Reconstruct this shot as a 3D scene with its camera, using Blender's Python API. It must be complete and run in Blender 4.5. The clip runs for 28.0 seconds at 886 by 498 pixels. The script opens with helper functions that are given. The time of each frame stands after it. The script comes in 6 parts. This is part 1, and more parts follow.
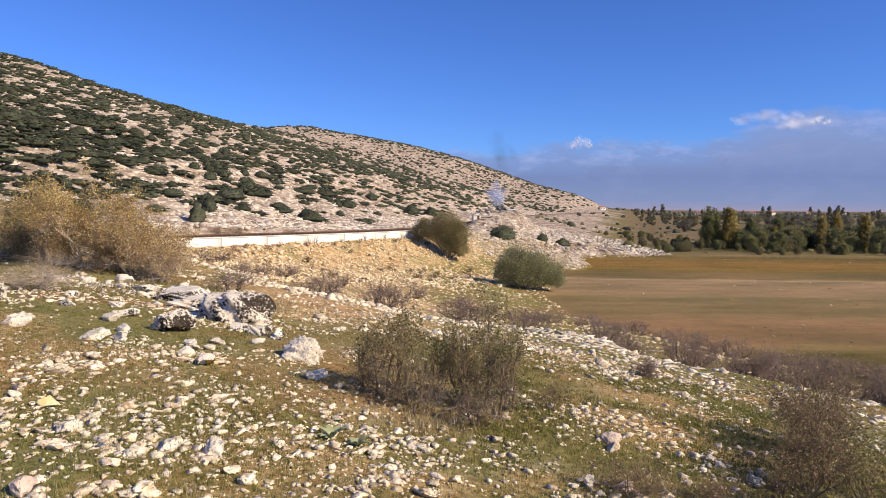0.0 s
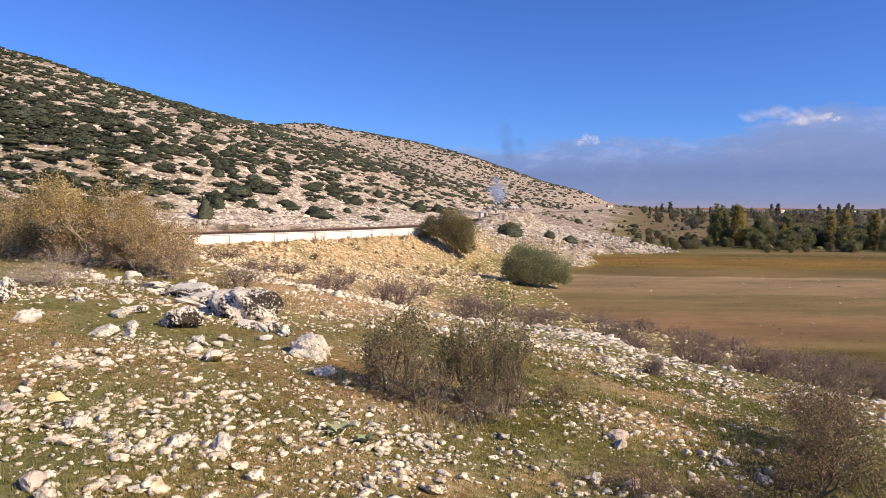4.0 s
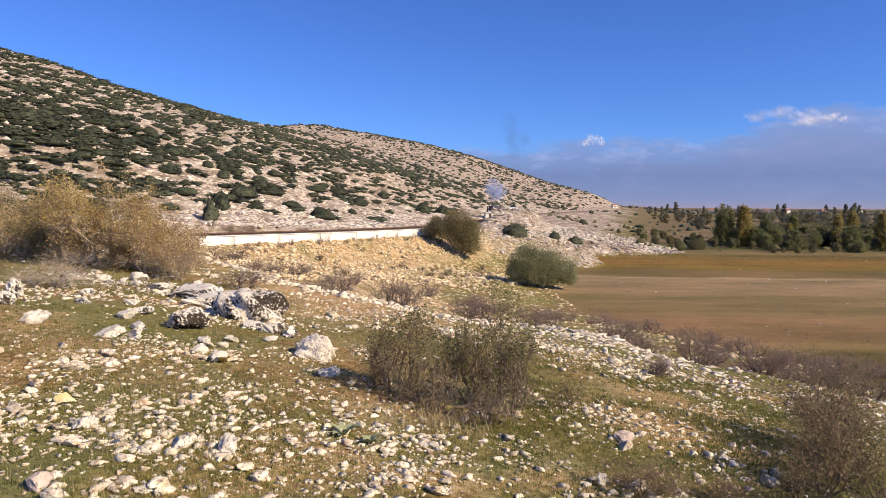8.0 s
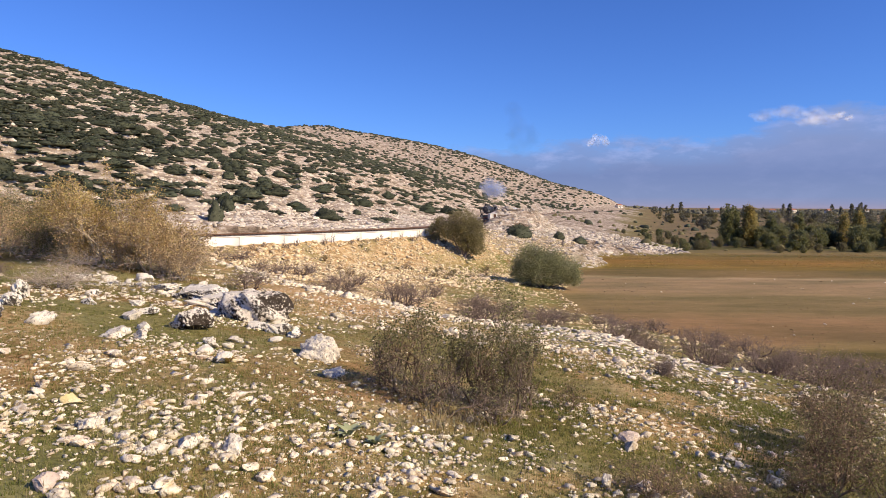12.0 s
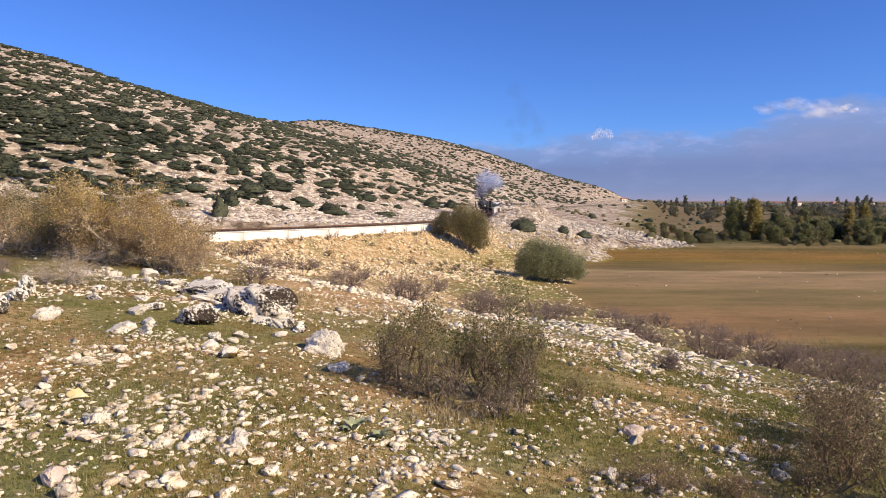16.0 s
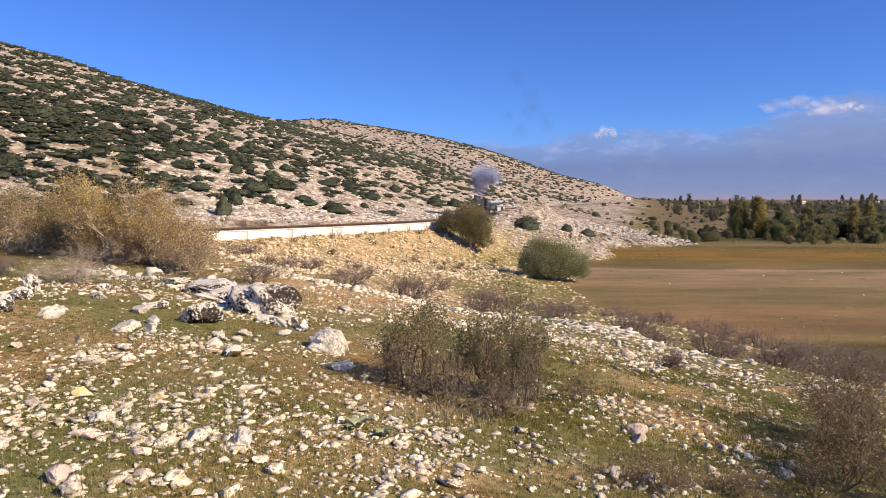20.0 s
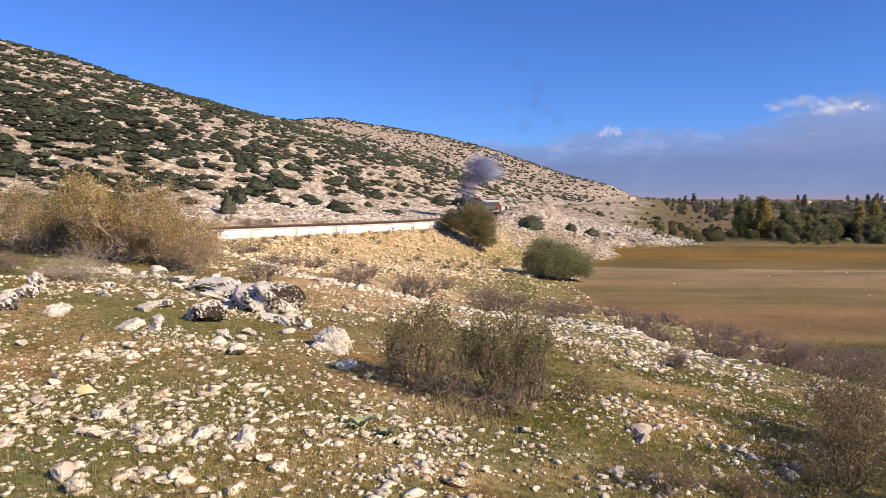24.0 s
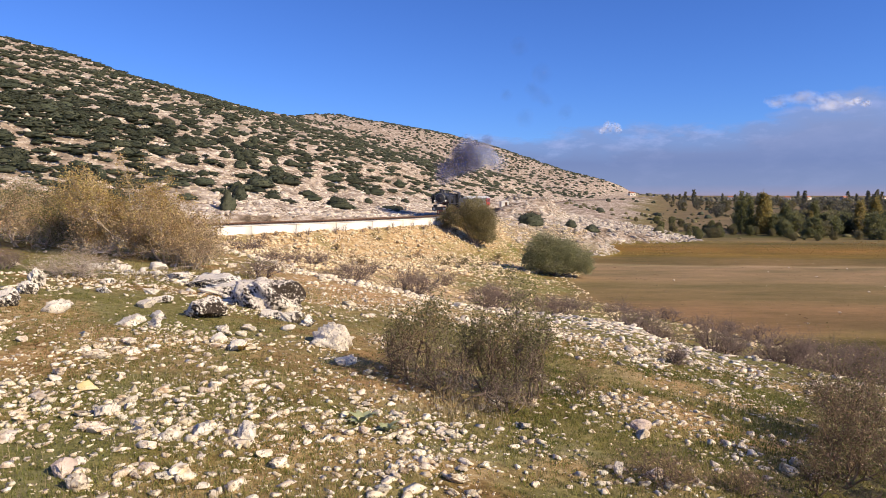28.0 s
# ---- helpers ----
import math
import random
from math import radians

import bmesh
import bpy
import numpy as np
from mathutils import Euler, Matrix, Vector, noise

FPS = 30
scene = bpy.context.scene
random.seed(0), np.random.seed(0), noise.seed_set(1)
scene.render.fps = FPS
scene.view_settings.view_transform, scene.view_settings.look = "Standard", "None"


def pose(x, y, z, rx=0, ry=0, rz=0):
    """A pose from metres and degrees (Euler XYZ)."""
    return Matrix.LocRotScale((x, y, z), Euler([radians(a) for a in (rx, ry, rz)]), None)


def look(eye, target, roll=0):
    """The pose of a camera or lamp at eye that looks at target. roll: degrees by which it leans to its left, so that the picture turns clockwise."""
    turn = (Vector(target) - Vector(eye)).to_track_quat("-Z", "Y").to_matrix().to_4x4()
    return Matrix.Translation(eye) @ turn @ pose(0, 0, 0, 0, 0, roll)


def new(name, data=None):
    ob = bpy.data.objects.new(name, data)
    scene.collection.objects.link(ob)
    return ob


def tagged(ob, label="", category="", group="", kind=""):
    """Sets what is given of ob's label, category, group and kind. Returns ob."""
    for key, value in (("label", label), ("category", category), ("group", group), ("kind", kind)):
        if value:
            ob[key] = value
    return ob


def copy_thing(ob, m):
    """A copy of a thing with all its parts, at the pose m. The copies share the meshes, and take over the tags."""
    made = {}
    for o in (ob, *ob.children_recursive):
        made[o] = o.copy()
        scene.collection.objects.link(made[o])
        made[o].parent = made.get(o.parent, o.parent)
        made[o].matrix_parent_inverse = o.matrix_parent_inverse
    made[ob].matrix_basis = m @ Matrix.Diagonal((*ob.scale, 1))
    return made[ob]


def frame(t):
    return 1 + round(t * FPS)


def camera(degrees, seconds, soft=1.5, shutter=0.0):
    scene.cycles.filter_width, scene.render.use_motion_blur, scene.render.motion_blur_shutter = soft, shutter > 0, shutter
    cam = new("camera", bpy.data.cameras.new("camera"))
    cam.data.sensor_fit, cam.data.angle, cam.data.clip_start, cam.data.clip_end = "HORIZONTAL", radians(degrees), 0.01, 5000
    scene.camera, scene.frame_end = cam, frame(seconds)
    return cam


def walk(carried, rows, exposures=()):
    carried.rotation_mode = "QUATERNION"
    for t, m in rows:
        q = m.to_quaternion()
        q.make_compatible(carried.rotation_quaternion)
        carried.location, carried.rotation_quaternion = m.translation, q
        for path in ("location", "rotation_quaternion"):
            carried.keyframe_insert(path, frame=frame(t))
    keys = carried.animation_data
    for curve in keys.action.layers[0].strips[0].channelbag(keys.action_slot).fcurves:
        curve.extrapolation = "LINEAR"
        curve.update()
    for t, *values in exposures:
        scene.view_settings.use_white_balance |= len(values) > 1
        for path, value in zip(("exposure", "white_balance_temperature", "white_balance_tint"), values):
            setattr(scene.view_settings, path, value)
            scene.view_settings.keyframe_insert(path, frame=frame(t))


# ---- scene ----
cam = camera(67.20, 28.0, soft=0.6)
# a hand-held telephone, turned slowly from one spot: seconds, tilt, lean, turn
TURNS = [
    (0, 86.38, -0.39, -2.37), (0.5, 86.36, -0.38, -2.31), (1, 86.33, -0.40, -2.25), (1.5, 86.29, -0.42, -2.17), (2, 86.26, -0.43, -2.10),
    (2.5, 86.22, -0.43, -2.03), (3, 86.17, -0.43, -1.94), (3.5, 86.13, -0.42, -1.85), (5.5, 86.21, -0.35, -1.57), (6, 86.23, -0.33, -1.52),
    (6.5, 86.23, -0.32, -1.47), (7, 86.22, -0.32, -1.43), (7.5, 86.21, -0.32, -1.39), (8, 86.21, -0.31, -1.35), (8.5, 86.21, -0.29, -1.31),
    (9, 86.21, -0.29, -1.28), (9.5, 86.22, -0.28, -1.23), (10, 86.23, -0.25, -1.19), (10.5, 86.24, -0.23, -1.14), (11, 86.24, -0.22, -1.09),
    (11.5, 86.25, -0.20, -1.03), (12, 86.25, -0.18, -0.97), (12.5, 86.25, -0.14, -0.91), (14.5, 86.06, -0.00, -0.70), (15, 85.95, 0.01, -0.68),
    (15.5, 85.85, 0.04, -0.66), (16, 85.77, 0.05, -0.64), (16.5, 85.71, 0.06, -0.62), (17, 85.69, 0.07, -0.61), (17.5, 85.69, 0.07, -0.60),
    (18, 85.68, 0.06, -0.58), (18.5, 85.67, 0.07, -0.54), (19, 85.66, 0.07, -0.47), (19.5, 85.65, 0.09, -0.41), (20, 85.64, 0.12, -0.35),
    (20.5, 85.63, 0.13, -0.29), (21, 85.63, 0.14, -0.24), (21.5, 85.62, 0.13, -0.18), (23.5, 85.61, 0.03, 0.01), (24, 85.57, 0.00, 0.00),
    (24.5, 85.52, -0.01, -0.00), (25, 85.46, -0.01, -0.00), (25.5, 85.39, -0.01, 0.00), (26, 85.33, -0.01, 0.01), (26.5, 85.28, -0.01, 0.00),
    (27, 85.26, -0.00, 0.00), (27.5, 85.25, -0.00, 0.00), (28, 85.25, -0.00, 0.00),
]
walk(cam, [(t, pose(0, 0, 12.5, rx, ry, rz)) for t, rx, ry, rz in TURNS])

# ---- daylight ----
SUN_AZ, SUN_EL = radians(121), radians(33)
world = bpy.data.worlds.new("sky")
scene.world = world
world.use_nodes = True
sky = world.node_tree.nodes.new("ShaderNodeTexSky")
sky.sky_type, sky.sun_disc = "NISHITA", False
sky.sun_elevation, sky.sun_rotation = SUN_EL, SUN_AZ
sky.altitude, sky.air_density, sky.dust_density, sky.ozone_density = 900, 1.0, 0.35, 3.0
backing = world.node_tree.nodes["Background"]
backing.inputs["Strength"].default_value = 0.082
tint = world.node_tree.nodes.new("ShaderNodeMix")
tint.data_type, tint.blend_type = "RGBA", "MULTIPLY"
tint.inputs[0].default_value = 1.0
tint.inputs[7].default_value = (0.5, 0.795, 1.5, 1)
world.node_tree.links.new(sky.outputs["Color"], tint.inputs[6])
world.node_tree.links.new(tint.outputs[2], backing.inputs["Color"])
sun = new("sun", bpy.data.lights.new("sun", "SUN"))
sun.data.energy, sun.data.angle, sun.data.color = 5.0, radians(0.55), (1.0, 0.82, 0.56)
sun.matrix_world = look((math.sin(SUN_AZ) * math.cos(SUN_EL) * 100, math.cos(SUN_AZ) * math.cos(SUN_EL) * 100,
                         math.sin(SUN_EL) * 100), (0, 0, 0))
scene.view_settings.exposure = 0.29
scene.cycles.transparent_max_bounces = 128

# ---- terrain: heights in metres above the field ----
EYE_Z = 12.5


def lattice(ix, iy, seed):
    n = np.sin(ix * 127.1 + iy * 311.7 + seed * 74.7) * 43758.5453
    return n - np.floor(n)


def value_noise(x, y, seed=0):
    x, y = np.asarray(x, float), np.asarray(y, float)
    ix, iy = np.floor(x), np.floor(y)
    fx, fy = x - ix, y - iy
    fx, fy = fx * fx * (3 - 2 * fx), fy * fy * (3 - 2 * fy)
    a, b = lattice(ix, iy, seed), lattice(ix + 1, iy, seed)
    c, d = lattice(ix, iy + 1, seed), lattice(ix + 1, iy + 1, seed)
    return (a + (b - a) * fx) * (1 - fy) + (c + (d - c) * fx) * fy


def fbm(x, y, octaves=4, seed=0):
    total, amp = 0.0, 0.5
    for k in range(octaves):
        total = total + amp * (value_noise(x, y, seed + k) - 0.5)
        x, y, amp = x * 2.03 + 17.3, y * 2.03 + 9.1, amp * 0.5
    return total


def smoothstep(a, b, v):
    t = np.clip((np.asarray(v, float) - a) / (b - a), 0, 1)
    return t * t * (3 - 2 * t)


def smax(a, b, k):
    h = np.clip(0.5 + 0.5 * (a - b) / k, 0, 1)
    return b + (a - b) * h + k * h * (1 - h)


# the railway's centre line, from beyond the far cutting to past the camera's left
TRACK_XY = [(560.0, 1750.0), (275.0, 900.0), (148.0, 570.0), (77.0, 400.0), (48.0, 305.0), (27.0, 231.0), (16.4, 196.0), (9.5, 164.0), (2.7, 136.0),
            (-1.5, 121.0), (-12.0, 105.4), (-30.0, 87.5), (-53.0, 67.0), (-90.0, 41.0), (-150.0, 8.0)]


def rail_height(y):
    return 8.6 - 0.35 * smoothstep(115, 200, y)


def spline(points, steps=14):
    out = []
    p = [np.array(q) for q in points]
    p = [2 * p[0] - p[1]] + p + [2 * p[-1] - p[-2]]
    for i in range(1, len(p) - 2):
        for k in range(steps):
            t = k / steps
            out.append(0.5 * (2 * p[i] + (p[i + 1] - p[i - 1]) * t + (2 * p[i - 1] - 5 * p[i] + 4 * p[i + 1] - p[i + 2]) * t * t
                              + (3 * p[i] - p[i - 1] - 3 * p[i + 1] + p[i + 2]) * t ** 3))
    out.append(p[-2])
    return np.array(out)


TRACK = spline(TRACK_XY)
TRACK_S = np.concatenate([[0], np.cumsum(np.hypot(*np.diff(TRACK, axis=0).T))])


def track_at(s, side=0.0):
    """The place on the line s metres from its far end, side metres to the valley side, and its heading."""
    x, y = np.interp(s, TRACK_S, TRACK[:, 0]), np.interp(s, TRACK_S, TRACK[:, 1])
    x2, y2 = np.interp(s + 1.5, TRACK_S, TRACK[:, 0]), np.interp(s + 1.5, TRACK_S, TRACK[:, 1])
    x1, y1 = np.interp(s - 1.5, TRACK_S, TRACK[:, 0]), np.interp(s - 1.5, TRACK_S, TRACK[:, 1])
    tx, ty = x2 - x1, y2 - y1
    n = np.hypot(tx, ty) + 1e-9
    tx, ty = tx / n, ty / n
    return x - ty * side, y + tx * side, rail_height(y), np.arctan2(ty, tx)


def track_offset(x, y):
    """Signed distance from the line (positive on the valley side) and the y of the nearest place on it."""
    best = np.full(x.shape, 1e9)
    sign, near = np.ones(x.shape), np.zeros(x.shape)
    for (ax, ay), (bx, by) in zip(TRACK[:-1:2], TRACK[2::2]):
        dx, dy = bx - ax, by - ay
        t = np.clip(((x - ax) * dx + (y - ay) * dy) / (dx * dx + dy * dy), 0, 1)
        d = np.hypot(x - ax - t * dx, y - ay - t * dy)
        closer = d < best
        best = np.where(closer, d, best)
        sign = np.where(closer, np.where((x - ax) * dy - (y - ay) * dx > 0, -1, 1), sign)
        near = np.where(closer, ay + t * dy, near)
    return best * sign, near


def knoll(x, y):
    xs = np.where(x < 0, -14 * np.tanh(-x / 14), x)
    u = 0.572 * x + 0.82 * y
    drop = np.maximum(0, u - 7.5)
    drop = np.where(drop < 26, drop ** 2, 26 ** 2 + 52 * (drop - 26))
    brow = 0.36 * np.exp(-((x - 3.6) / 1.9) ** 2 - ((y - 15.0) / 3.0) ** 2) + 0.26 * np.exp(-((x + 7.0) / 2.0) ** 2 - ((y - 20.5) / 4.0) ** 2)
    brow = brow + 0.24 * smoothstep(4.8, 6.6, x) * np.exp(-((0.572 * x + 0.82 * y - 13.8) / 2.6) ** 2)
    return brow + EYE_Z - 1.6 - 0.139 * np.minimum(xs, 25 + 0 * x) - 0.0447 * np.clip(y, -20, 60) - 0.0109 * drop


def mountain(x, y):
    az = math.radians(14.0)
    q = -math.cos(az) * x + math.sin(az) * y
    s = math.sin(az) * x + math.cos(az) * y
    q = q + 14 * fbm(s / 90, q / 90, 3, 5)
    foot = 36 - 14 * smoothstep(150, 260, s) - 75 * smoothstep(350, 1000, s)
    crest = 205 + 0 * s
    crest2 = 330 + 0 * s
    rise = lambda c, sl, soft: sl * soft * (np.log1p(np.exp((q - foot) / soft)) - np.log1p(np.exp((q - foot - c) / soft)))
    h1 = rise(crest, 0.335, 10.0)
    h2 = rise(crest2, 0.33, 14.0) * smoothstep(250, 860, s) * (1 + 0.05 * np.exp(-((s - 960) / 160) ** 2)) * (1 - 0.75 * smoothstep(1500, 2600, s))
    h2 = h2 * np.interp(q, [-80, -11, 30, 63, 157, 209, 277, 314, 358, 420], [1.2, 1.25, 1.0, 0.93, 0.98, 0.935, 0.895, 0.915, 0.985, 0.955])
    h1 = h1 * (1.0 - 0.105 * smoothstep(205, 262, s)) * (1 - smoothstep(450, 640, s))
    return 7.6 + np.maximum(h1, h2)


def height(x, y):
    x, y = np.atleast_1d(np.asarray(x, float)), np.atleast_1d(np.asarray(y, float))
    d, near = track_offset(x, y)
    rz = rail_height(near)
    # valley side of the line
    drop = 0.55 - 0.40 * smoothstep(122, 150, near)
    walled = 1 - smoothstep(117, 124, near)
    shoulder = rz - 0.75 - 0.52 * walled + 0.5 * walled * fbm(x / 3, y / 3, 2, 13)
    bank = shoulder - drop * np.maximum(0, np.abs(d) - 3.0) + 0.9 * fbm(x / 6, y / 6, 4, 3) * smoothstep(3, 9, d)
    bank = bank - 5.0 * smoothstep(172, 156, y) * smoothstep(30, 42, x)
    bank = np.maximum(bank, -3)
    edge_x = 19.0 + 2.5 * fbm(y / 12, x / 40, 3, 9) + 0.35 * np.maximum(0, y - 92) + 0.42 * np.clip(76 - y, 0, 36)
    floor_z = (0.13 * np.clip(edge_x - x, 0, 36) + 0.7 * fbm(x / 5, y / 5, 3, 10) * smoothstep(0, 6, edge_x - x)) * smoothstep(125, 95, y)
    floor_z = floor_z + 0.12 * np.clip(-x - 14, 0, 24) * smoothstep(150, 90, y) + 0.05 * fbm(x / 9, y / 9, 3, 8)
    mound = (4.9 + 6.0 * fbm(x / 5, y / 5, 4, 41)) * np.exp(-((d - 9.5) / 7.4) ** 4 - ((near - 194) / 23.0) ** 4) * smoothstep(2.6, 3.5, d)
    kn = knoll(x, y) + 0.22 * fbm(x / 2.2, y / 2.2, 4, 21) * smoothstep(1.5, 5, np.hypot(x, y))
    right = smax(smax(bank + mound, floor_z, 1.2), kn, 1.5)
    # mountain side
    bed = rz - 0.75
    mt = mountain(x, y) + 2.2 * fbm(x / 14, y / 14, 4, 11) * smoothstep(4, 14, -d)
    mt = bed + (mt - bed) * (0.35 + 0.65 * smoothstep(4, 48, -d))
    left = np.where(-d < 3.2, bed, np.maximum(bed - 0.3, mt))
    z = np.where(d > 0, right, left)
    low_bed = np.where(d > 0.8, shoulder, bed - 0.1)
    return np.where(np.abs(d) < 2.9, low_bed, z)

# ---- materials ----
def node(nt, kind, **values):
    n = nt.nodes.new("ShaderNode" + kind)
    for k, v in values.items():
        if k in n.inputs:
            n.inputs[k].default_value = v
    return n


def ramp(nt, fac, stops):
    n = nt.nodes.new("ShaderNodeValToRGB")
    el = n.color_ramp.elements
    while len(el) < len(stops):
        el.new(0.5)
    for e, (p, c) in zip(el, stops):
        e.position, e.color = p, (*c, 1)
    nt.links.new(fac, n.inputs["Fac"])
    return n.outputs["Color"]


def blend(nt, fac, a, b, mode="MIX"):
    n = nt.nodes.new("ShaderNodeMix")
    n.data_type, n.blend_type = "RGBA", mode
    for value, socket in ((fac, n.inputs[0]), (a, n.inputs[6]), (b, n.inputs[7])):
        if isinstance(value, bpy.types.NodeSocket):
            nt.links.new(value, socket)
        else:
            socket.default_value = (*value, 1) if isinstance(value, tuple) else value
    return n.outputs[2]


def maths(nt, op, a, b=0.0, c=None):
    n = nt.nodes.new("ShaderNodeMath")
    n.operation = op
    for value, socket in zip((a, b, c), n.inputs):
        if value is None:
            continue
        if isinstance(value, bpy.types.NodeSocket):
            nt.links.new(value, socket)
        else:
            socket.default_value = value
    return n.outputs[0]


def noise_of(nt, vector, scale, detail=4.0, rough=0.55, distort=0.0):
    n = node(nt, "TexNoise", Scale=scale, Detail=detail, Roughness=rough, Distortion=distort)
    nt.links.new(vector, n.inputs["Vector"])
    return n.outputs["Fac"]


def start(name):
    m = bpy.data.materials.new(name)
    m.use_nodes = True
    nt = m.node_tree
    return m, nt, nt.nodes["Principled BSDF"]


def surface(name, stops, scale=3.0, fine=30.0, rough=0.85, bump=0.3, depth=0.02, metal=0.0, vary=0.0, world_space=False, spots=None, gloss=0.2, sheer=0.0):
    """A weathered surface: a ramp over coarse noise, grain over fine noise, relief, and stains with a shape of their own."""
    m, nt, b = start(name)
    if world_space:
        at = nt.nodes.new("ShaderNodeNewGeometry").outputs["Position"]
    else:
        at = nt.nodes.new("ShaderNodeTexCoord").outputs["Object"]
    coarse, grain = noise_of(nt, at, scale, 5), noise_of(nt, at, fine, 4, 0.65)
    col = ramp(nt, coarse, stops)
    col = blend(nt, 0.55, col, blend(nt, grain, (0.35, 0.35, 0.35), (0.68, 0.68, 0.68)), "OVERLAY")
    if spots:
        colour, size, cover, *wide = spots
        patch = noise_of(nt, at, size, 6, 0.7)
        if wide:
            patch = maths(nt, "MULTIPLY_ADD", patch, 0.5, maths(nt, "MULTIPLY", noise_of(nt, at, wide[0], 3), 0.5))
        mask = ramp(nt, patch, [(cover, (0, 0, 0)), (cover + 0.05, (1, 1, 1))])
        col = blend(nt, mask, col, colour)
    if vary:
        info = nt.nodes.new("ShaderNodeObjectInfo").outputs["Random"]
        isle = nt.nodes.new("ShaderNodeNewGeometry").outputs["Random Per Island"]
        both = maths(nt, "FRACT", maths(nt, "ADD", info, isle))
        k = maths(nt, "MULTIPLY_ADD", both, vary, 1 - vary * 0.5)
        hsv = node(nt, "HueSaturation")
        nt.links.new(k, hsv.inputs["Value"])
        nt.links.new(maths(nt, "MULTIPLY_ADD", maths(nt, "FRACT", maths(nt, "MULTIPLY", both, 7.3)), vary * 0.06, 0.5 - vary * 0.03), hsv.inputs["Hue"])
        nt.links.new(col, hsv.inputs["Color"])
        col = hsv.outputs["Color"]
    nt.links.new(col, b.inputs["Base Color"])
    b.inputs["Roughness"].default_value, b.inputs["Metallic"].default_value = rough, metal
    b.inputs["Specular IOR Level"].default_value = gloss
    if bump:
        bp = node(nt, "Bump", Strength=bump, Distance=depth)
        nt.links.new(maths(nt, "ADD", maths(nt, "MULTIPLY", coarse, 1.5), grain), bp.inputs["Height"])
        nt.links.new(bp.outputs["Normal"], b.inputs["Normal"])
    if sheer:
        tr = node(nt, "BsdfTranslucent")
        nt.links.new(col, tr.inputs["Color"])
        mix = node(nt, "MixShader", Fac=sheer)
        nt.links.new(b.outputs[0], mix.inputs[1])
        nt.links.new(tr.outputs[0], mix.inputs[2])
        nt.links.new(mix.outputs[0], nt.nodes["Material Output"].inputs["Surface"])
    return m


LIMESTONE = surface("limestone", [(0.32, (0.42, 0.31, 0.195)), (0.44, (0.65, 0.54, 0.39)), (0.62, (0.84, 0.76, 0.61))], 16, 60, 0.9, 1.0, 0.008, vary=0.45, world_space=True, spots=((0.2, 0.155, 0.11), 34.0, 0.56))
LICHEN_CAP = surface("black_lichened_limestone", [(0.3, (0.56, 0.49, 0.41)), (0.55, (0.78, 0.71, 0.61))], 3, 30, 0.95, 0.9, 0.014, spots=((0.045, 0.034, 0.026), 26.0, 0.477, 2.3))
LICHEN_ROCK = surface("lichened_limestone", [(0.3, (0.58, 0.51, 0.42)), (0.55, (0.8, 0.74, 0.64))], 3, 30, 0.95, 0.9, 0.014, spots=((0.06, 0.05, 0.042), 24.0, 0.512, 1.7))
BOULDER_ROCK = surface("pale_limestone", [(0.3, (0.55, 0.48, 0.39)), (0.6, (0.78, 0.71, 0.6))], 6, 40, 0.95, 0.9, 0.014, spots=((0.22, 0.195, 0.165), 42.0, 0.545))
PINK_STONE = surface("pink_limestone", [(0.35, (0.52, 0.4, 0.33)), (0.65, (0.72, 0.59, 0.5))], 9, 60, 0.9, 0.7, 0.02, spots=((0.3, 0.25, 0.21), 14.0, 0.6))
YELLOW_STONE = surface("yellow_limestone", [(0.35, (0.7, 0.55, 0.24)), (0.65, (0.78, 0.66, 0.4))], 6, 50, 0.9, 0.4, 0.01)
HILL_ROCK = surface("hill_limestone", [(0.3, (0.46, 0.38, 0.3)), (0.6, (0.68, 0.6, 0.51))], 0.4, 3, 0.95, 0.5, 0.2, vary=0.4, world_space=True)
LEDGE_ROCK = surface("grey_ledge_limestone", [(0.32, (0.36, 0.29, 0.22)), (0.45, (0.58, 0.5, 0.4)), (0.62, (0.78, 0.7, 0.58))], 5, 50, 0.95, 0.7, 0.02, vary=0.6, spots=((0.12, 0.1, 0.085), 14.0, 0.56))
TERRACE_ROCK = surface("grey_outcrop_limestone", [(0.3, (0.32, 0.275, 0.225)), (0.6, (0.54, 0.475, 0.4))], 0.4, 3, 0.95, 0.5, 0.2, vary=0.4, world_space=True)
SCREE_ROCK = surface("scree_limestone", [(0.3, (0.52, 0.4, 0.235)), (0.6, (0.74, 0.61, 0.41))], 0.6, 4, 0.95, 0.5, 0.1, vary=0.4, world_space=True)
CONCRETE = surface("whitewashed_concrete", [(0.3, (0.68, 0.63, 0.56)), (0.6, (0.82, 0.79, 0.73))], 0.35, 3.0, 0.9, 0.3, 0.02, world_space=True, spots=((0.46, 0.4, 0.33), 0.8, 0.66))
BALLAST = surface("railway_ballast", [(0.35, (0.16, 0.13, 0.11)), (0.65, (0.3, 0.26, 0.22))], 4, 14, 0.95, 1.0, 0.08, world_space=True)
RUST = surface("rusty_rail_steel", [(0.35, (0.09, 0.05, 0.035)), (0.65, (0.16, 0.09, 0.06))], 3, 20, 0.7, 0.2, 0.01, metal=0.3)
SLEEPER_WOOD = surface("tarred_timber", [(0.35, (0.05, 0.04, 0.035)), (0.65, (0.11, 0.09, 0.075))], 3, 20, 0.9, 0.4, 0.01, vary=0.3)
BARK = surface("grey_bark", [(0.35, (0.13, 0.1, 0.085)), (0.65, (0.26, 0.215, 0.19))], 6, 40, 0.95, 0.4, 0.01, vary=0.4)
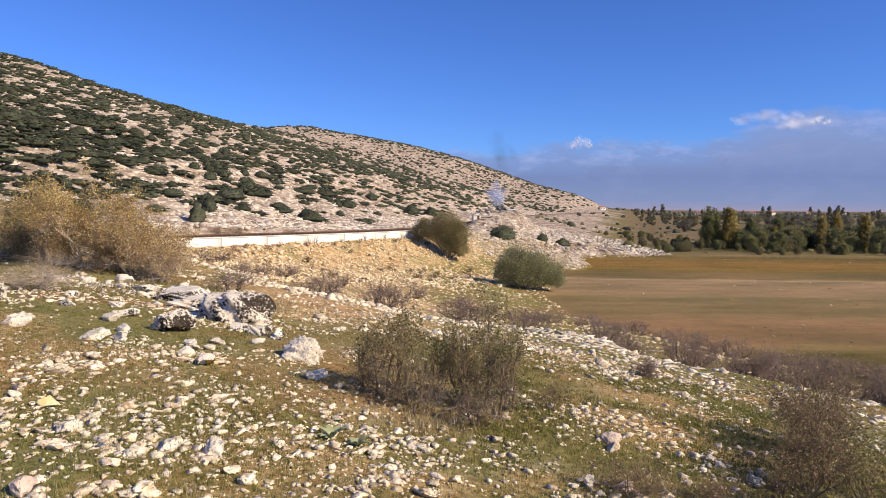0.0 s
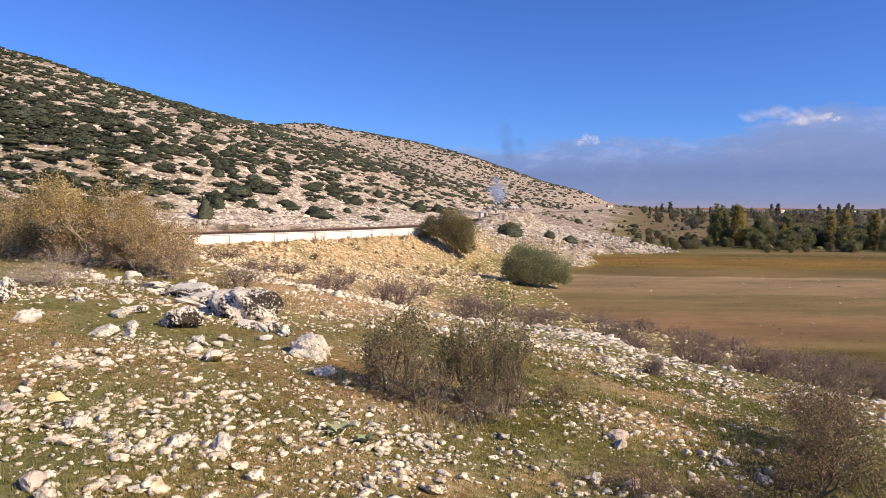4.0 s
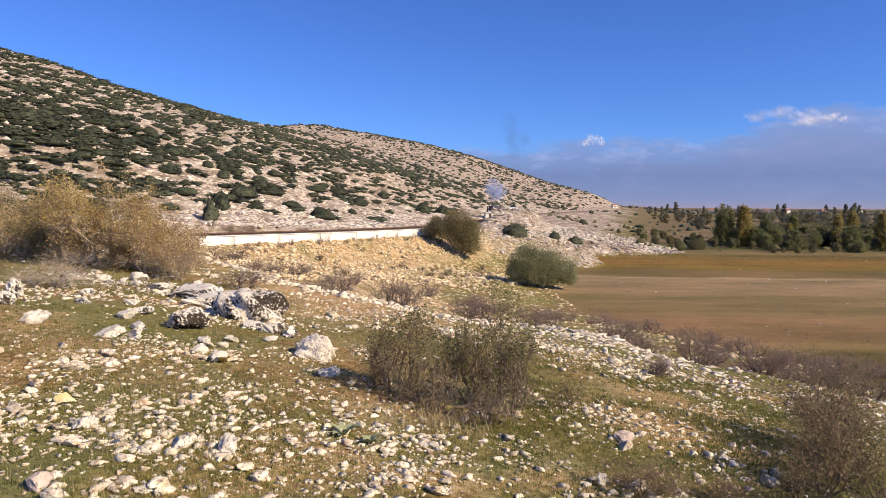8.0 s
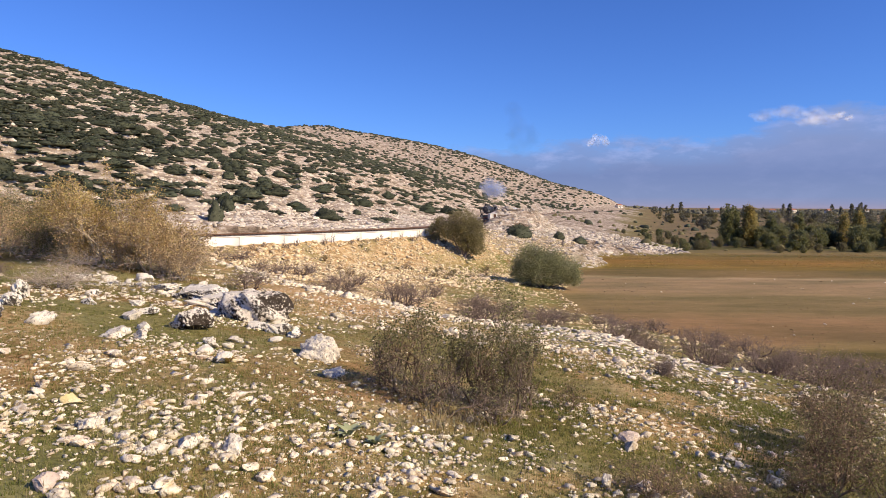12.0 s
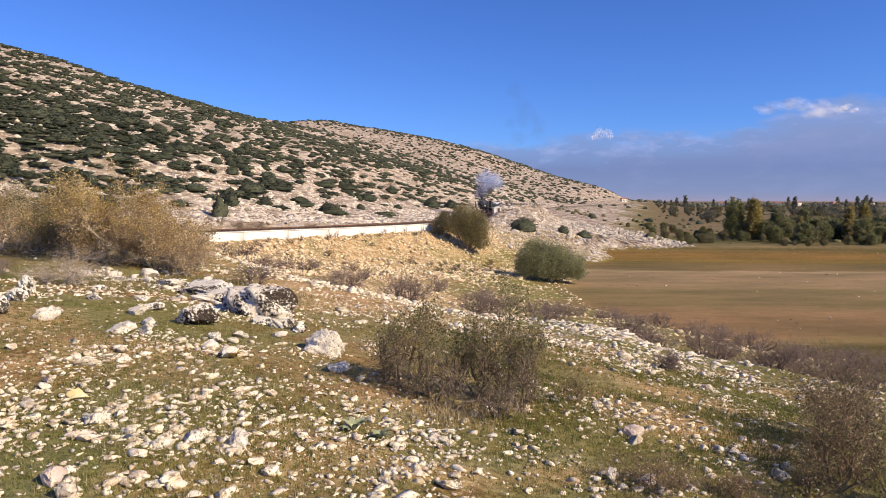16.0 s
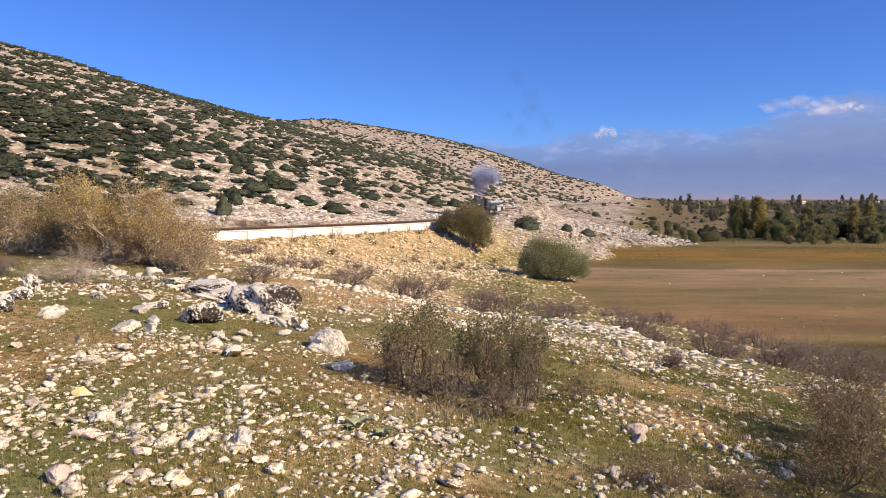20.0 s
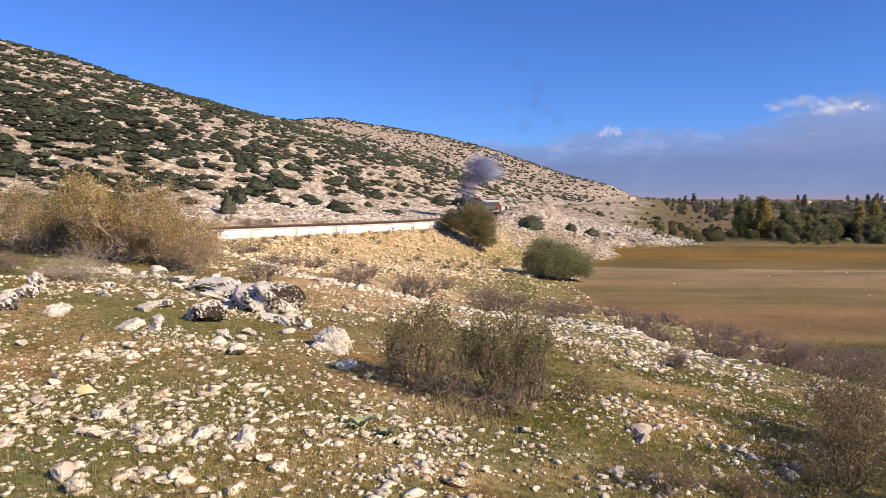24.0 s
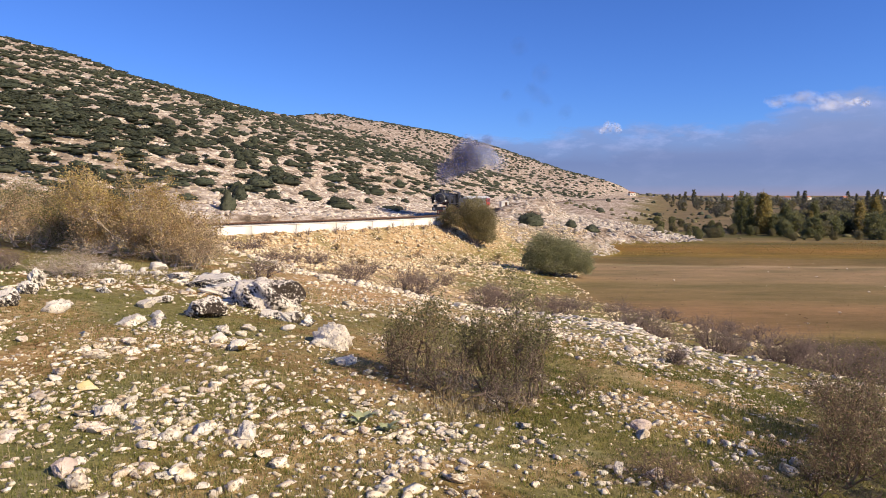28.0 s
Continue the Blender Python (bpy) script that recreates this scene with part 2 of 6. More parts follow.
BROWN_TWIG = surface("brown_twigs", [(0.35, (0.13, 0.09, 0.06)), (0.65, (0.27, 0.195, 0.13))], 4, 30, 0.95, 0.2, 0.005, vary=0.6)
TWIG = surface("dry_twigs", [(0.35, (0.33, 0.27, 0.21)), (0.65, (0.58, 0.49, 0.4))], 4, 30, 0.95, 0.2, 0.005, vary=0.6)
GREY_TWIG = surface("grey_brown_twigs", [(0.35, (0.15, 0.112, 0.082)), (0.65, (0.32, 0.25, 0.185))], 4, 30, 0.95, 0.2, 0.005, vary=0.7)
PURPLE_TWIG = surface("purple_grey_twigs", [(0.35, (0.155, 0.115, 0.098)), (0.65, (0.28, 0.212, 0.178))], 4, 30, 0.95, 0.2, 0.005, vary=0.6)
GOLD_LEAF = surface("golden_autumn_leaves", [(0.35, (0.43, 0.31, 0.105)), (0.65, (0.6, 0.475, 0.19))], 1.3, 20, 0.7, 0, vary=0.7, sheer=0.4)
GREEN_LEAF = surface("olive_green_leaves", [(0.35, (0.145, 0.14, 0.058)), (0.65, (0.265, 0.24, 0.105))], 2, 20, 0.6, 0, vary=0.7, sheer=0.25)
OAK_LEAF = surface("kermes_oak_leaves", [(0.35, (0.042, 0.05, 0.031)), (0.65, (0.085, 0.093, 0.058))], 0.5, 6, 0.7, 0, vary=0.6, sheer=0.1, world_space=True)
TREE_LEAF = surface("dull_green_leaves", [(0.35, (0.235, 0.205, 0.1)), (0.65, (0.38, 0.325, 0.17))], 0.4, 5, 0.7, 0, vary=0.3, sheer=0.45, world_space=True)
SAGE_LEAF = surface("sage_green_leaves", [(0.35, (0.245, 0.25, 0.135)), (0.65, (0.37, 0.365, 0.2))], 0.4, 5, 0.7, 0, vary=0.3, sheer=0.45, world_space=True)
# POPLAR_GREEN and HEDGE_LEAF are lightened to stand for haze over the plain
POPLAR_GREEN = surface("poplar_green_leaves", [(0.35, (0.15, 0.165, 0.075)), (0.65, (0.28, 0.27, 0.125))], 0.3, 3, 0.7, 0, vary=0.3, sheer=0.45, world_space=True)
POPLAR_GOLD = surface("poplar_yellow_leaves", [(0.35, (0.29, 0.23, 0.075)), (0.65, (0.41, 0.34, 0.13))], 0.3, 3, 0.7, 0, vary=0.3, sheer=0.45, world_space=True)
BROWN_LEAF = surface("withered_brown_leaves", [(0.35, (0.4, 0.29, 0.155)), (0.65, (0.62, 0.47, 0.28))], 1.3, 20, 0.8, 0, vary=0.7, sheer=0.35)
# leaf colour paled and greyed to imitate distance haze
FAR_LEAF = surface("haze_paled_far_foliage", [(0.35, (0.14, 0.14, 0.1)), (0.65, (0.25, 0.235, 0.17))], 0.03, 1, 0.9, 0, vary=0.3, sheer=0.4, world_space=True)
HEDGE_LEAF = surface("hedge_leaves", [(0.35, (0.15, 0.145, 0.08)), (0.65, (0.3, 0.26, 0.14))], 0.05, 2, 0.8, 0, vary=0.3, sheer=0.45, world_space=True)
WEED = surface("rusty_field_weeds", [(0.35, (0.3, 0.18, 0.05)), (0.65, (0.34, 0.28, 0.1))], 0.04, 2, 0.95, 0, vary=0.7, sheer=0.2, world_space=True)
CLOD = surface("field_clods", [(0.35, (0.12, 0.075, 0.04)), (0.65, (0.3, 0.22, 0.12))], 0.05, 2, 0.95, 0, vary=0.8, world_space=True)
DRY_GRASS = surface("dry_grass", [(0.35, (0.3, 0.24, 0.12)), (0.65, (0.45, 0.38, 0.22))], 2, 20, 0.9, 0, vary=0.6, sheer=0.3)
GREEN_GRASS = surface("short_green_grass", [(0.35, (0.12, 0.14, 0.028)), (0.65, (0.24, 0.235, 0.07))], 1.2, 20, 0.8, 0, vary=0.7, sheer=0.3, world_space=True)
MULLEIN_LEAF = surface("woolly_grey_green_leaves", [(0.35, (0.3, 0.33, 0.18)), (0.65, (0.46, 0.48, 0.3))], 5, 40, 0.9, 0.2, 0.004, sheer=0.15)
BLACK_PAINT = surface("sooty_black_paint", [(0.35, (0.012, 0.012, 0.014)), (0.65, (0.04, 0.04, 0.045))], 1.5, 12, 0.5, 0.1, 0.01, gloss=0.5)
RED_PAINT = surface("dull_red_paint", [(0.35, (0.3, 0.03, 0.025)), (0.65, (0.42, 0.06, 0.045))], 1.5, 10, 0.55, 0.1, 0.01, gloss=0.4)
STEEL = surface("worn_steel", [(0.35, (0.3, 0.3, 0.31)), (0.65, (0.5, 0.5, 0.5))], 3, 20, 0.4, 0.1, 0.005, metal=0.8)
ROOF_PAINT = surface("silver_grey_roof_paint", [(0.35, (0.4, 0.41, 0.42)), (0.65, (0.56, 0.57, 0.57))], 0.8, 8, 0.6, 0.1, 0.01, gloss=0.4)
COACH_GREEN = surface("grey_green_coach_paint", [(0.35, (0.07, 0.09, 0.09)), (0.65, (0.13, 0.155, 0.15))], 0.8, 8, 0.5, 0.1, 0.01, gloss=0.4)
COAL = surface("coal", [(0.35, (0.01, 0.01, 0.01)), (0.65, (0.03, 0.03, 0.03))], 6, 30, 0.6, 1.0, 0.1)
WHITE_WALL = surface("whitewashed_masonry", [(0.35, (0.66, 0.62, 0.55)), (0.65, (0.8, 0.77, 0.7))], 1, 8, 0.9, 0.3, 0.02)
ROOF_TILE = surface("clay_roof_tiles", [(0.35, (0.3, 0.12, 0.07)), (0.65, (0.42, 0.2, 0.12))], 1, 8, 0.9, 0.4, 0.03)
DARK_OPENING = surface("dark_glass", [(0.4, (0.01, 0.012, 0.014)), (0.6, (0.03, 0.034, 0.04))], 2, 10, 0.15, 0, gloss=0.5)


def lamp_glass():
    m, nt, b = start("lamp_glass")
    b.inputs["Base Color"].default_value = (0.8, 0.78, 0.7, 1)
    b.inputs["Roughness"].default_value = 0.1
    b.inputs["Emission Color"].default_value = (1.0, 0.92, 0.75, 1)
    b.inputs["Emission Strength"].default_value = 0.25
    return m


LAMP_GLASS = lamp_glass()


def smoke_material(name, colour, density, scale=0.35):
    m, nt, b = start(name)
    nt.nodes.remove(b)
    at = nt.nodes.new("ShaderNodeTexCoord").outputs["Object"]
    soft = ramp(nt, noise_of(nt, at, scale, 4, 0.6), [(0.32, (0.7, 0.7, 0.7)), (0.68, (1, 1, 1))])
    alpha = maths(nt, "MULTIPLY", soft, density)
    clear, body, glow = node(nt, "BsdfTransparent"), node(nt, "BsdfDiffuse", Color=(*colour, 1)), node(nt, "BsdfTranslucent", Color=(*colour, 1))
    half, mix = node(nt, "MixShader", Fac=0.5), node(nt, "MixShader")
    nt.links.new(body.outputs[0], half.inputs[1])
    nt.links.new(glow.outputs[0], half.inputs[2])
    nt.links.new(alpha, mix.inputs[0])
    nt.links.new(clear.outputs[0], mix.inputs[1])
    nt.links.new(half.outputs[0], mix.inputs[2])
    nt.links.new(mix.outputs[0], nt.nodes["Material Output"].inputs["Surface"])
    return m


PALE_SMOKE = smoke_material("pale_blue_smoke", (0.62, 0.68, 0.84), 0.042)
MID_SMOKE = smoke_material("blue_grey_smoke", (0.31, 0.32, 0.47), 0.045)
DARK_SMOKE = smoke_material("dark_coal_smoke", (0.16, 0.15, 0.215), 0.062)
OLD_SMOKE = smoke_material("thin_old_smoke", (0.17, 0.19, 0.25), 0.011, 0.2)


def ground_material():
    """Stony turf, scree, hillside and ploughed field, each by its share in the sheet's zones."""
    m, nt, b = start("ground_earth")
    at = nt.nodes.new("ShaderNodeNewGeometry").outputs["Position"]
    zone = nt.nodes.new("ShaderNodeAttribute")
    zone.attribute_name = "zone"
    split = nt.nodes.new("ShaderNodeSeparateColor")
    nt.links.new(zone.outputs["Color"], split.inputs["Color"])
    scree_w, hill_w, field_w = split.outputs
    n_big, n_mid, n_small = noise_of(nt, at, 0.35, 5), noise_of(nt, at, 2.2, 5, 0.65), noise_of(nt, at, 16, 5, 0.7)
    n_tiny = noise_of(nt, at, 60, 3, 0.7)
    # turf: bare ochre earth, thin grass, pebbles
    earth = ramp(nt, n_small, [(0.36, (0.075, 0.032, 0.01)), (0.5, (0.26, 0.128, 0.045)), (0.66, (0.47, 0.31, 0.155))])
    grass = ramp(nt, n_small, [(0.36, (0.05, 0.058, 0.01)), (0.5, (0.118, 0.138, 0.026)), (0.66, (0.24, 0.22, 0.07))])
    cover = ramp(nt, maths(nt, "MULTIPLY_ADD", n_big, 0.6, maths(nt, "MULTIPLY", n_mid, 0.4)), [(0.36, (0, 0, 0)), (0.5, (1, 1, 1))])
    turf = blend(nt, cover, earth, grass)
    pebbles = ramp(nt, n_tiny, [(0.66, (0, 0, 0)), (0.71, (1, 1, 1))])
    turf = blend(nt, maths(nt, "MULTIPLY", pebbles, 0.6), turf, (0.6, 0.55, 0.46))
    # scree of the embankment
    scree = ramp(nt, noise_of(nt, at, 1.1, 6, 0.7), [(0.34, (0.21, 0.13, 0.06)), (0.5, (0.49, 0.34, 0.175)), (0.66, (0.68, 0.55, 0.36))])
    scree = blend(nt, ramp(nt, noise_of(nt, at, 0.22, 4), [(0.52, (0, 0, 0)), (0.62, (0.7, 0.7, 0.7))]), scree, (0.27, 0.23, 0.1))
    # hillside: pale limestone ledges in tan earth
    stretch = nt.nodes.new("ShaderNodeMapping")
    stretch.inputs["Scale"].default_value = (0.5, 0.5, 1.6)
    nt.links.new(at, stretch.inputs["Vector"])
    ledge = noise_of(nt, stretch.outputs["Vector"], 0.5, 7, 0.72)
    hill = ramp(nt, ledge, [(0.38, (0.12, 0.088, 0.06)), (0.48, (0.32, 0.245, 0.182)), (0.55, (0.51, 0.42, 0.335)), (0.63, (0.75, 0.67, 0.575))])
    hill = blend(nt, ramp(nt, noise_of(nt, at, 0.012, 3), [(0.42, (0, 0, 0)), (0.62, (0.5, 0.5, 0.5))]), hill, (0.37, 0.305, 0.245))
    # the field: strips across the valley
    sep = nt.nodes.new("ShaderNodeSeparateXYZ")
    nt.links.new(at, sep.inputs[0])
    away = maths(nt, "ADD", sep.outputs["Y"], maths(nt, "MULTIPLY_ADD", noise_of(nt, at, 0.06, 4), 10.0, maths(nt, "MULTIPLY_ADD", sep.outputs["X"], 0.1, -7.0)))
    v = maths(nt, "DIVIDE", away, 240.0)
    field = ramp(nt, v, [(0.19, (0.133, 0.103, 0.036)), (0.232, (0.153, 0.118, 0.040)), (0.244, (0.308, 0.216, 0.097)), (0.256, (0.275, 0.172, 0.088)),
                         (0.30, (0.285, 0.18, 0.092)), (0.33, (0.245, 0.176, 0.085)), (0.385, (0.235, 0.178, 0.086)), (0.41, (0.3, 0.215, 0.12)), (0.475, (0.31, 0.222, 0.127)),
                         (0.488, (0.410, 0.304, 0.178)), (0.50, (0.205, 0.147, 0.067)), (0.55, (0.205, 0.147, 0.062)), (0.565, (0.22, 0.15, 0.04)),
                         (0.64, (0.27, 0.155, 0.045)), (0.72, (0.14, 0.115, 0.042)), (0.76, (0.246, 0.187, 0.097)), (0.84, (0.103, 0.098, 0.040)), (0.98, (0.205, 0.157, 0.089))])
    rows = nt.nodes.new("ShaderNodeMapping")
    rows.inputs["Scale"].default_value = (0.3, 1.0, 1.0)
    nt.links.new(at, rows.inputs["Vector"])
    field = blend(nt, 0.65, field, blend(nt, noise_of(nt, rows.outputs["Vector"], 1.4, 7, 0.78), (0.16, 0.16, 0.16), (0.86, 0.86, 0.86)), "OVERLAY")
    drift = nt.nodes.new("ShaderNodeMapping")
    drift.inputs["Scale"].default_value = (0.04, 0.12, 1.0)
    nt.links.new(at, drift.inputs["Vector"])
    field = blend(nt, 0.7, field, ramp(nt, noise_of(nt, drift.outputs["Vector"], 1.0, 5, 0.65), [(0.35, (0.26, 0.29, 0.22)), (0.65, (0.62, 0.56, 0.52))]), "OVERLAY")
    col = blend(nt, scree_w, turf, scree)
    soil = ramp(nt, n_small, [(0.34, (0.28, 0.135, 0.05)), (0.5, (0.56, 0.335, 0.155)), (0.66, (0.7, 0.53, 0.33))])
    col = blend(nt, maths(nt, "MULTIPLY", zone.outputs["Alpha"], ramp(nt, n_mid, [(0.36, (0.25, 0.25, 0.25)), (0.55, (1, 1, 1))])), col, soil)
    col = blend(nt, hill_w, col, hill)
    col = blend(nt, field_w, col, field)
    nt.links.new(col, b.inputs["Base Color"])
    b.inputs["Roughness"].default_value, b.inputs["Specular IOR Level"].default_value = 0.95, 0.1
    bp = node(nt, "Bump", Strength=0.8, Distance=0.06)
    nt.links.new(maths(nt, "ADD", n_mid, maths(nt, "MULTIPLY_ADD", n_small, 0.5, maths(nt, "MULTIPLY", n_tiny, 0.25))), bp.inputs["Height"])
    far = node(nt, "Bump", Strength=0.7, Distance=1.2)
    nt.links.new(maths(nt, "MULTIPLY", ledge, hill_w), far.inputs["Height"])
    nt.links.new(bp.outputs["Normal"], far.inputs["Normal"])
    nt.links.new(far.outputs["Normal"], b.inputs["Normal"])
    return m


GROUND = ground_material()

# ---- builders ----
def mesh_from(name, verts, faces, material, smooth=False):
    """A mesh from arrays of triangles or of quads."""
    me = bpy.data.meshes.new(name)
    verts, faces = np.asarray(verts, np.float32), np.asarray(faces, np.int32)
    me.vertices.add(len(verts))
    me.vertices.foreach_set("co", verts.ravel())
    me.loops.add(faces.size)
    me.loops.foreach_set("vertex_index", faces.ravel())
    me.polygons.add(len(faces))
    me.polygons.foreach_set("loop_start", np.arange(0, faces.size, faces.shape[1], dtype=np.int32))
    if smooth:
        me.polygons.foreach_set("use_smooth", np.ones(len(faces), bool))
    me.materials.append(material)
    me.update(calc_edges=True)
    return me


def child(ob, parent):
    ob.parent = parent
    return ob


def part(name, bm, material, parent, label="", smooth=False):
    """One mesh object under a thing or a part."""
    me = bpy.data.meshes.new(name)
    bm.to_mesh(me)
    bm.free()
    me.materials.append(material)
    if smooth:
        me.polygons.foreach_set("use_smooth", np.ones(len(me.polygons), bool))
    ob = new(name, me)
    if parent:
        ob.parent = parent
    if label:
        tagged(ob, label)
    return ob


def mesh_part(name, verts, faces, material, parent, label="", smooth=False):
    ob = new(name, mesh_from(name, verts, faces, material, smooth))
    if parent:
        ob.parent = parent
    if label:
        tagged(ob, label)
    return ob


def add_box(bm, x, y, z, sx, sy, sz, bevel=0.0, turn=None):
    """A box by its centre and full sizes, its edges rounded."""
    r = bmesh.ops.create_cube(bm, size=1.0, matrix=Matrix.Translation((x, y, z)) @ (turn or Matrix()) @ Matrix.Diagonal((sx, sy, sz, 1)))
    if bevel:
        edges = list({e for v in r["verts"] for e in v.link_edges})
        bmesh.ops.bevel(bm, geom=edges, offset=bevel, segments=2, affect="EDGES", profile=0.6)


def add_rod(bm, a, b, r1, r2=None, sides=10):
    a, b = Vector(a), Vector(b)
    d = b - a
    m = Matrix.Translation((a + b) / 2) @ d.to_track_quat("Z", "Y").to_matrix().to_4x4()
    bmesh.ops.create_cone(bm, cap_ends=True, segments=sides, radius1=r1, radius2=r1 if r2 is None else r2, depth=d.length, matrix=m)


def add_lathe(bm, profile, m, sides=24):
    """A turned body: (radius, height) pairs about the z axis of m."""
    rings = []
    for r, h in profile:
        rings.append([bm.verts.new(m @ Vector((r * math.cos(2 * math.pi * k / sides), r * math.sin(2 * math.pi * k / sides), h))) for k in range(sides)])
    for p, q in zip(rings, rings[1:]):
        for k in range(sides):
            bm.faces.new((p[k], p[(k + 1) % sides], q[(k + 1) % sides], q[k]))
    bm.faces.new(rings[0][::-1])
    bm.faces.new(rings[-1])


def rock_shape(seed, level=2, rough=0.28, flat=0.7, facets=7):
    """Vertices and triangles of an angular stone about 1 m across."""
    rng = np.random.default_rng(seed)
    bm = bmesh.new()
    bmesh.ops.create_icosphere(bm, subdivisions=level, radius=0.5)
    v = np.array([p.co[:] for p in bm.verts])
    f = np.array([[p.index for p in q.verts] for q in bm.faces])
    bm.free()
    for _ in range(facets):  # split planes
        n = rng.normal(size=3)
        n /= np.linalg.norm(n)
        cut = rng.uniform(0.2, 0.4)
        over = v @ n - cut
        v = v - np.outer(np.maximum(over, 0), n)
    for k in range(3):
        p = v * (3.0 * 2 ** k) + seed * 3.1
        v = v * (1 + rough * 0.5 ** k * (fbm(p[:, 0] + p[:, 2], p[:, 1] - p[:, 2] * 0.7, 2, seed % 50) * 2)[:, None])
    v[:, 2] *= flat
    return v, f


def chip_shape(seed, points=13, cuts=0, flat=0.6, noise_amp=0.06):
    """Vertices and triangles of a sharp-edged broken stone about 1 m across."""
    rng = np.random.default_rng(seed + 900)
    p = rng.normal(size=(points, 3))
    p /= np.linalg.norm(p, axis=1)[:, None]
    p *= rng.uniform(0.38, 0.6, (points, 1)) * np.array([1.0, rng.uniform(0.65, 1.0), flat * rng.uniform(0.8, 1.2)])
    bm = bmesh.new()
    for q in p:
        bm.verts.new(q)
    out = bmesh.ops.convex_hull(bm, input=bm.verts[:])
    bmesh.ops.delete(bm, geom=[g for g in out["geom_interior"] if isinstance(g, bmesh.types.BMVert)], context="VERTS")
    if cuts:
        bmesh.ops.bevel(bm, geom=bm.edges[:], offset=0.035, segments=1, affect="EDGES", profile=0.5)
        bmesh.ops.triangulate(bm, faces=bm.faces[:])
        bmesh.ops.subdivide_edges(bm, edges=[e for e in bm.edges if e.calc_length() > 0.14], cuts=cuts, use_grid_fill=True)
    bmesh.ops.triangulate(bm, faces=bm.faces[:])
    bm.verts.index_update()
    v = np.array([q.co[:] for q in bm.verts])
    f = np.array([[q.index for q in t.verts] for t in bm.faces])
    bm.free()
    if cuts:
        s = v * 5 + seed
        v = v * (1 + noise_amp * 4 * fbm(s[:, 0] + s[:, 2], s[:, 1] - s[:, 2], 4, seed % 30))[:, None]
    return v, f


def craggy(seed, level=2, flat=0.6, facets=8, crag=0.3):
    """Vertices and triangles of a pitted, fissured stone about 1 m across."""
    v, f = rock_shape(seed, level, 0.3, 1.0, facets)
    octaves = {2: 2, 3: 3, 4: 4}.get(level, 5)
    for k in range(octaves):
        p = v * (3.6 * 2.0 ** k) + seed * 1.7
        fissure = np.abs(fbm(p[:, 0] + 0.6 * p[:, 2], p[:, 1] - 0.8 * p[:, 2], 2, seed % 37 + k))
        v = v * (1 + crag * (0.55, 0.6, 0.5, 0.34, 0.2)[k] * (np.minimum(fissure, 0.2) - 0.1) * 2.2)[:, None]
    return v * np.array([1.0, 1.0, flat]), f


def many(shapes, pick, places, scales, turns, tilts=None):
    """Copies of the shapes, joined: arrays of places, of sizes in x, y, z and of turns about z (radians)."""
    V, F, base = [], [], 0
    for k, (v, f) in enumerate(shapes):
        idx = np.where(pick == k)[0]
        if not len(idx):
            continue
        w = v[None] * scales[idx][:, None, :]
        if tilts is not None:
            ct, st = np.cos(tilts[idx])[:, None], np.sin(tilts[idx])[:, None]
            w = np.stack([w[..., 0], w[..., 1] * ct - w[..., 2] * st, w[..., 1] * st + w[..., 2] * ct], -1)
        c, s = np.cos(turns[idx])[:, None], np.sin(turns[idx])[:, None]
        w = np.stack([w[..., 0] * c - w[..., 1] * s, w[..., 0] * s + w[..., 1] * c, w[..., 2]], -1) + places[idx][:, None, :]
        V.append(w.reshape(-1, 3))
        F.append((f[None] + (np.arange(len(idx)) * len(v))[:, None, None] + base).reshape(-1, f.shape[1]))
        base += len(idx) * len(v)
    return np.concatenate(V), np.concatenate(F)


def tubes(segments, sides=3):
    """Tapered twigs joined: rows of (a, b, r1, r2)."""
    seg = np.array([[*a, *b, r1, r2] for a, b, r1, r2 in segments], float)
    a, b = seg[:, :3], seg[:, 3:6]
    d = b - a
    d /= np.linalg.norm(d, axis=1)[:, None] + 1e-9
    ref = np.where(np.abs(d[:, 2:3]) > 0.9, [[1.0, 0, 0]], [[0, 0, 1.0]])
    u = np.cross(d, ref)
    u /= np.linalg.norm(u, axis=1)[:, None]
    w = np.cross(d, u)
    ang = np.arange(sides) * 2 * math.pi / sides
    ring = u[:, None] * np.cos(ang)[None, :, None] + w[:, None] * np.sin(ang)[None, :, None]
    v = np.concatenate([a[:, None] + ring * seg[:, 6, None, None], b[:, None] + ring * seg[:, 7, None, None]], 1)
    f = np.array([[k, (k + 1) % sides, sides + (k + 1) % sides, sides + k] for k in range(sides)])
    F = f[None] + (np.arange(len(seg)) * 2 * sides)[:, None, None]
    return v.reshape(-1, 3), F.reshape(-1, 4)


def leaves(points, size, rng, aspect=0.6, droop=0.0):
    """Small pointed leaves (two triangles folded on the midrib) at the points."""
    n = len(points)
    d = rng.normal(size=(n, 3))
    d[:, 2] = d[:, 2] * 0.7 - droop
    d /= np.linalg.norm(d, axis=1)[:, None]
    e = np.cross(d, rng.normal(size=(n, 3)))
    e /= np.linalg.norm(e, axis=1)[:, None] + 1e-9
    up = np.cross(d, e)
    s = size * rng.uniform(0.6, 1.35, n)[:, None]
    p = np.asarray(points)
    v = np.stack([p, p + d * s * 0.5 + e * s * aspect * 0.5 + up * s * 0.1, p + d * s, p + d * s * 0.5 - e * s * aspect * 0.5 + up * s * 0.1], 1).reshape(-1, 3)
    k = np.arange(n)[:, None] * 4
    f = np.concatenate([k + [0, 1, 2], k + [0, 2, 3]], 0)
    return v, f


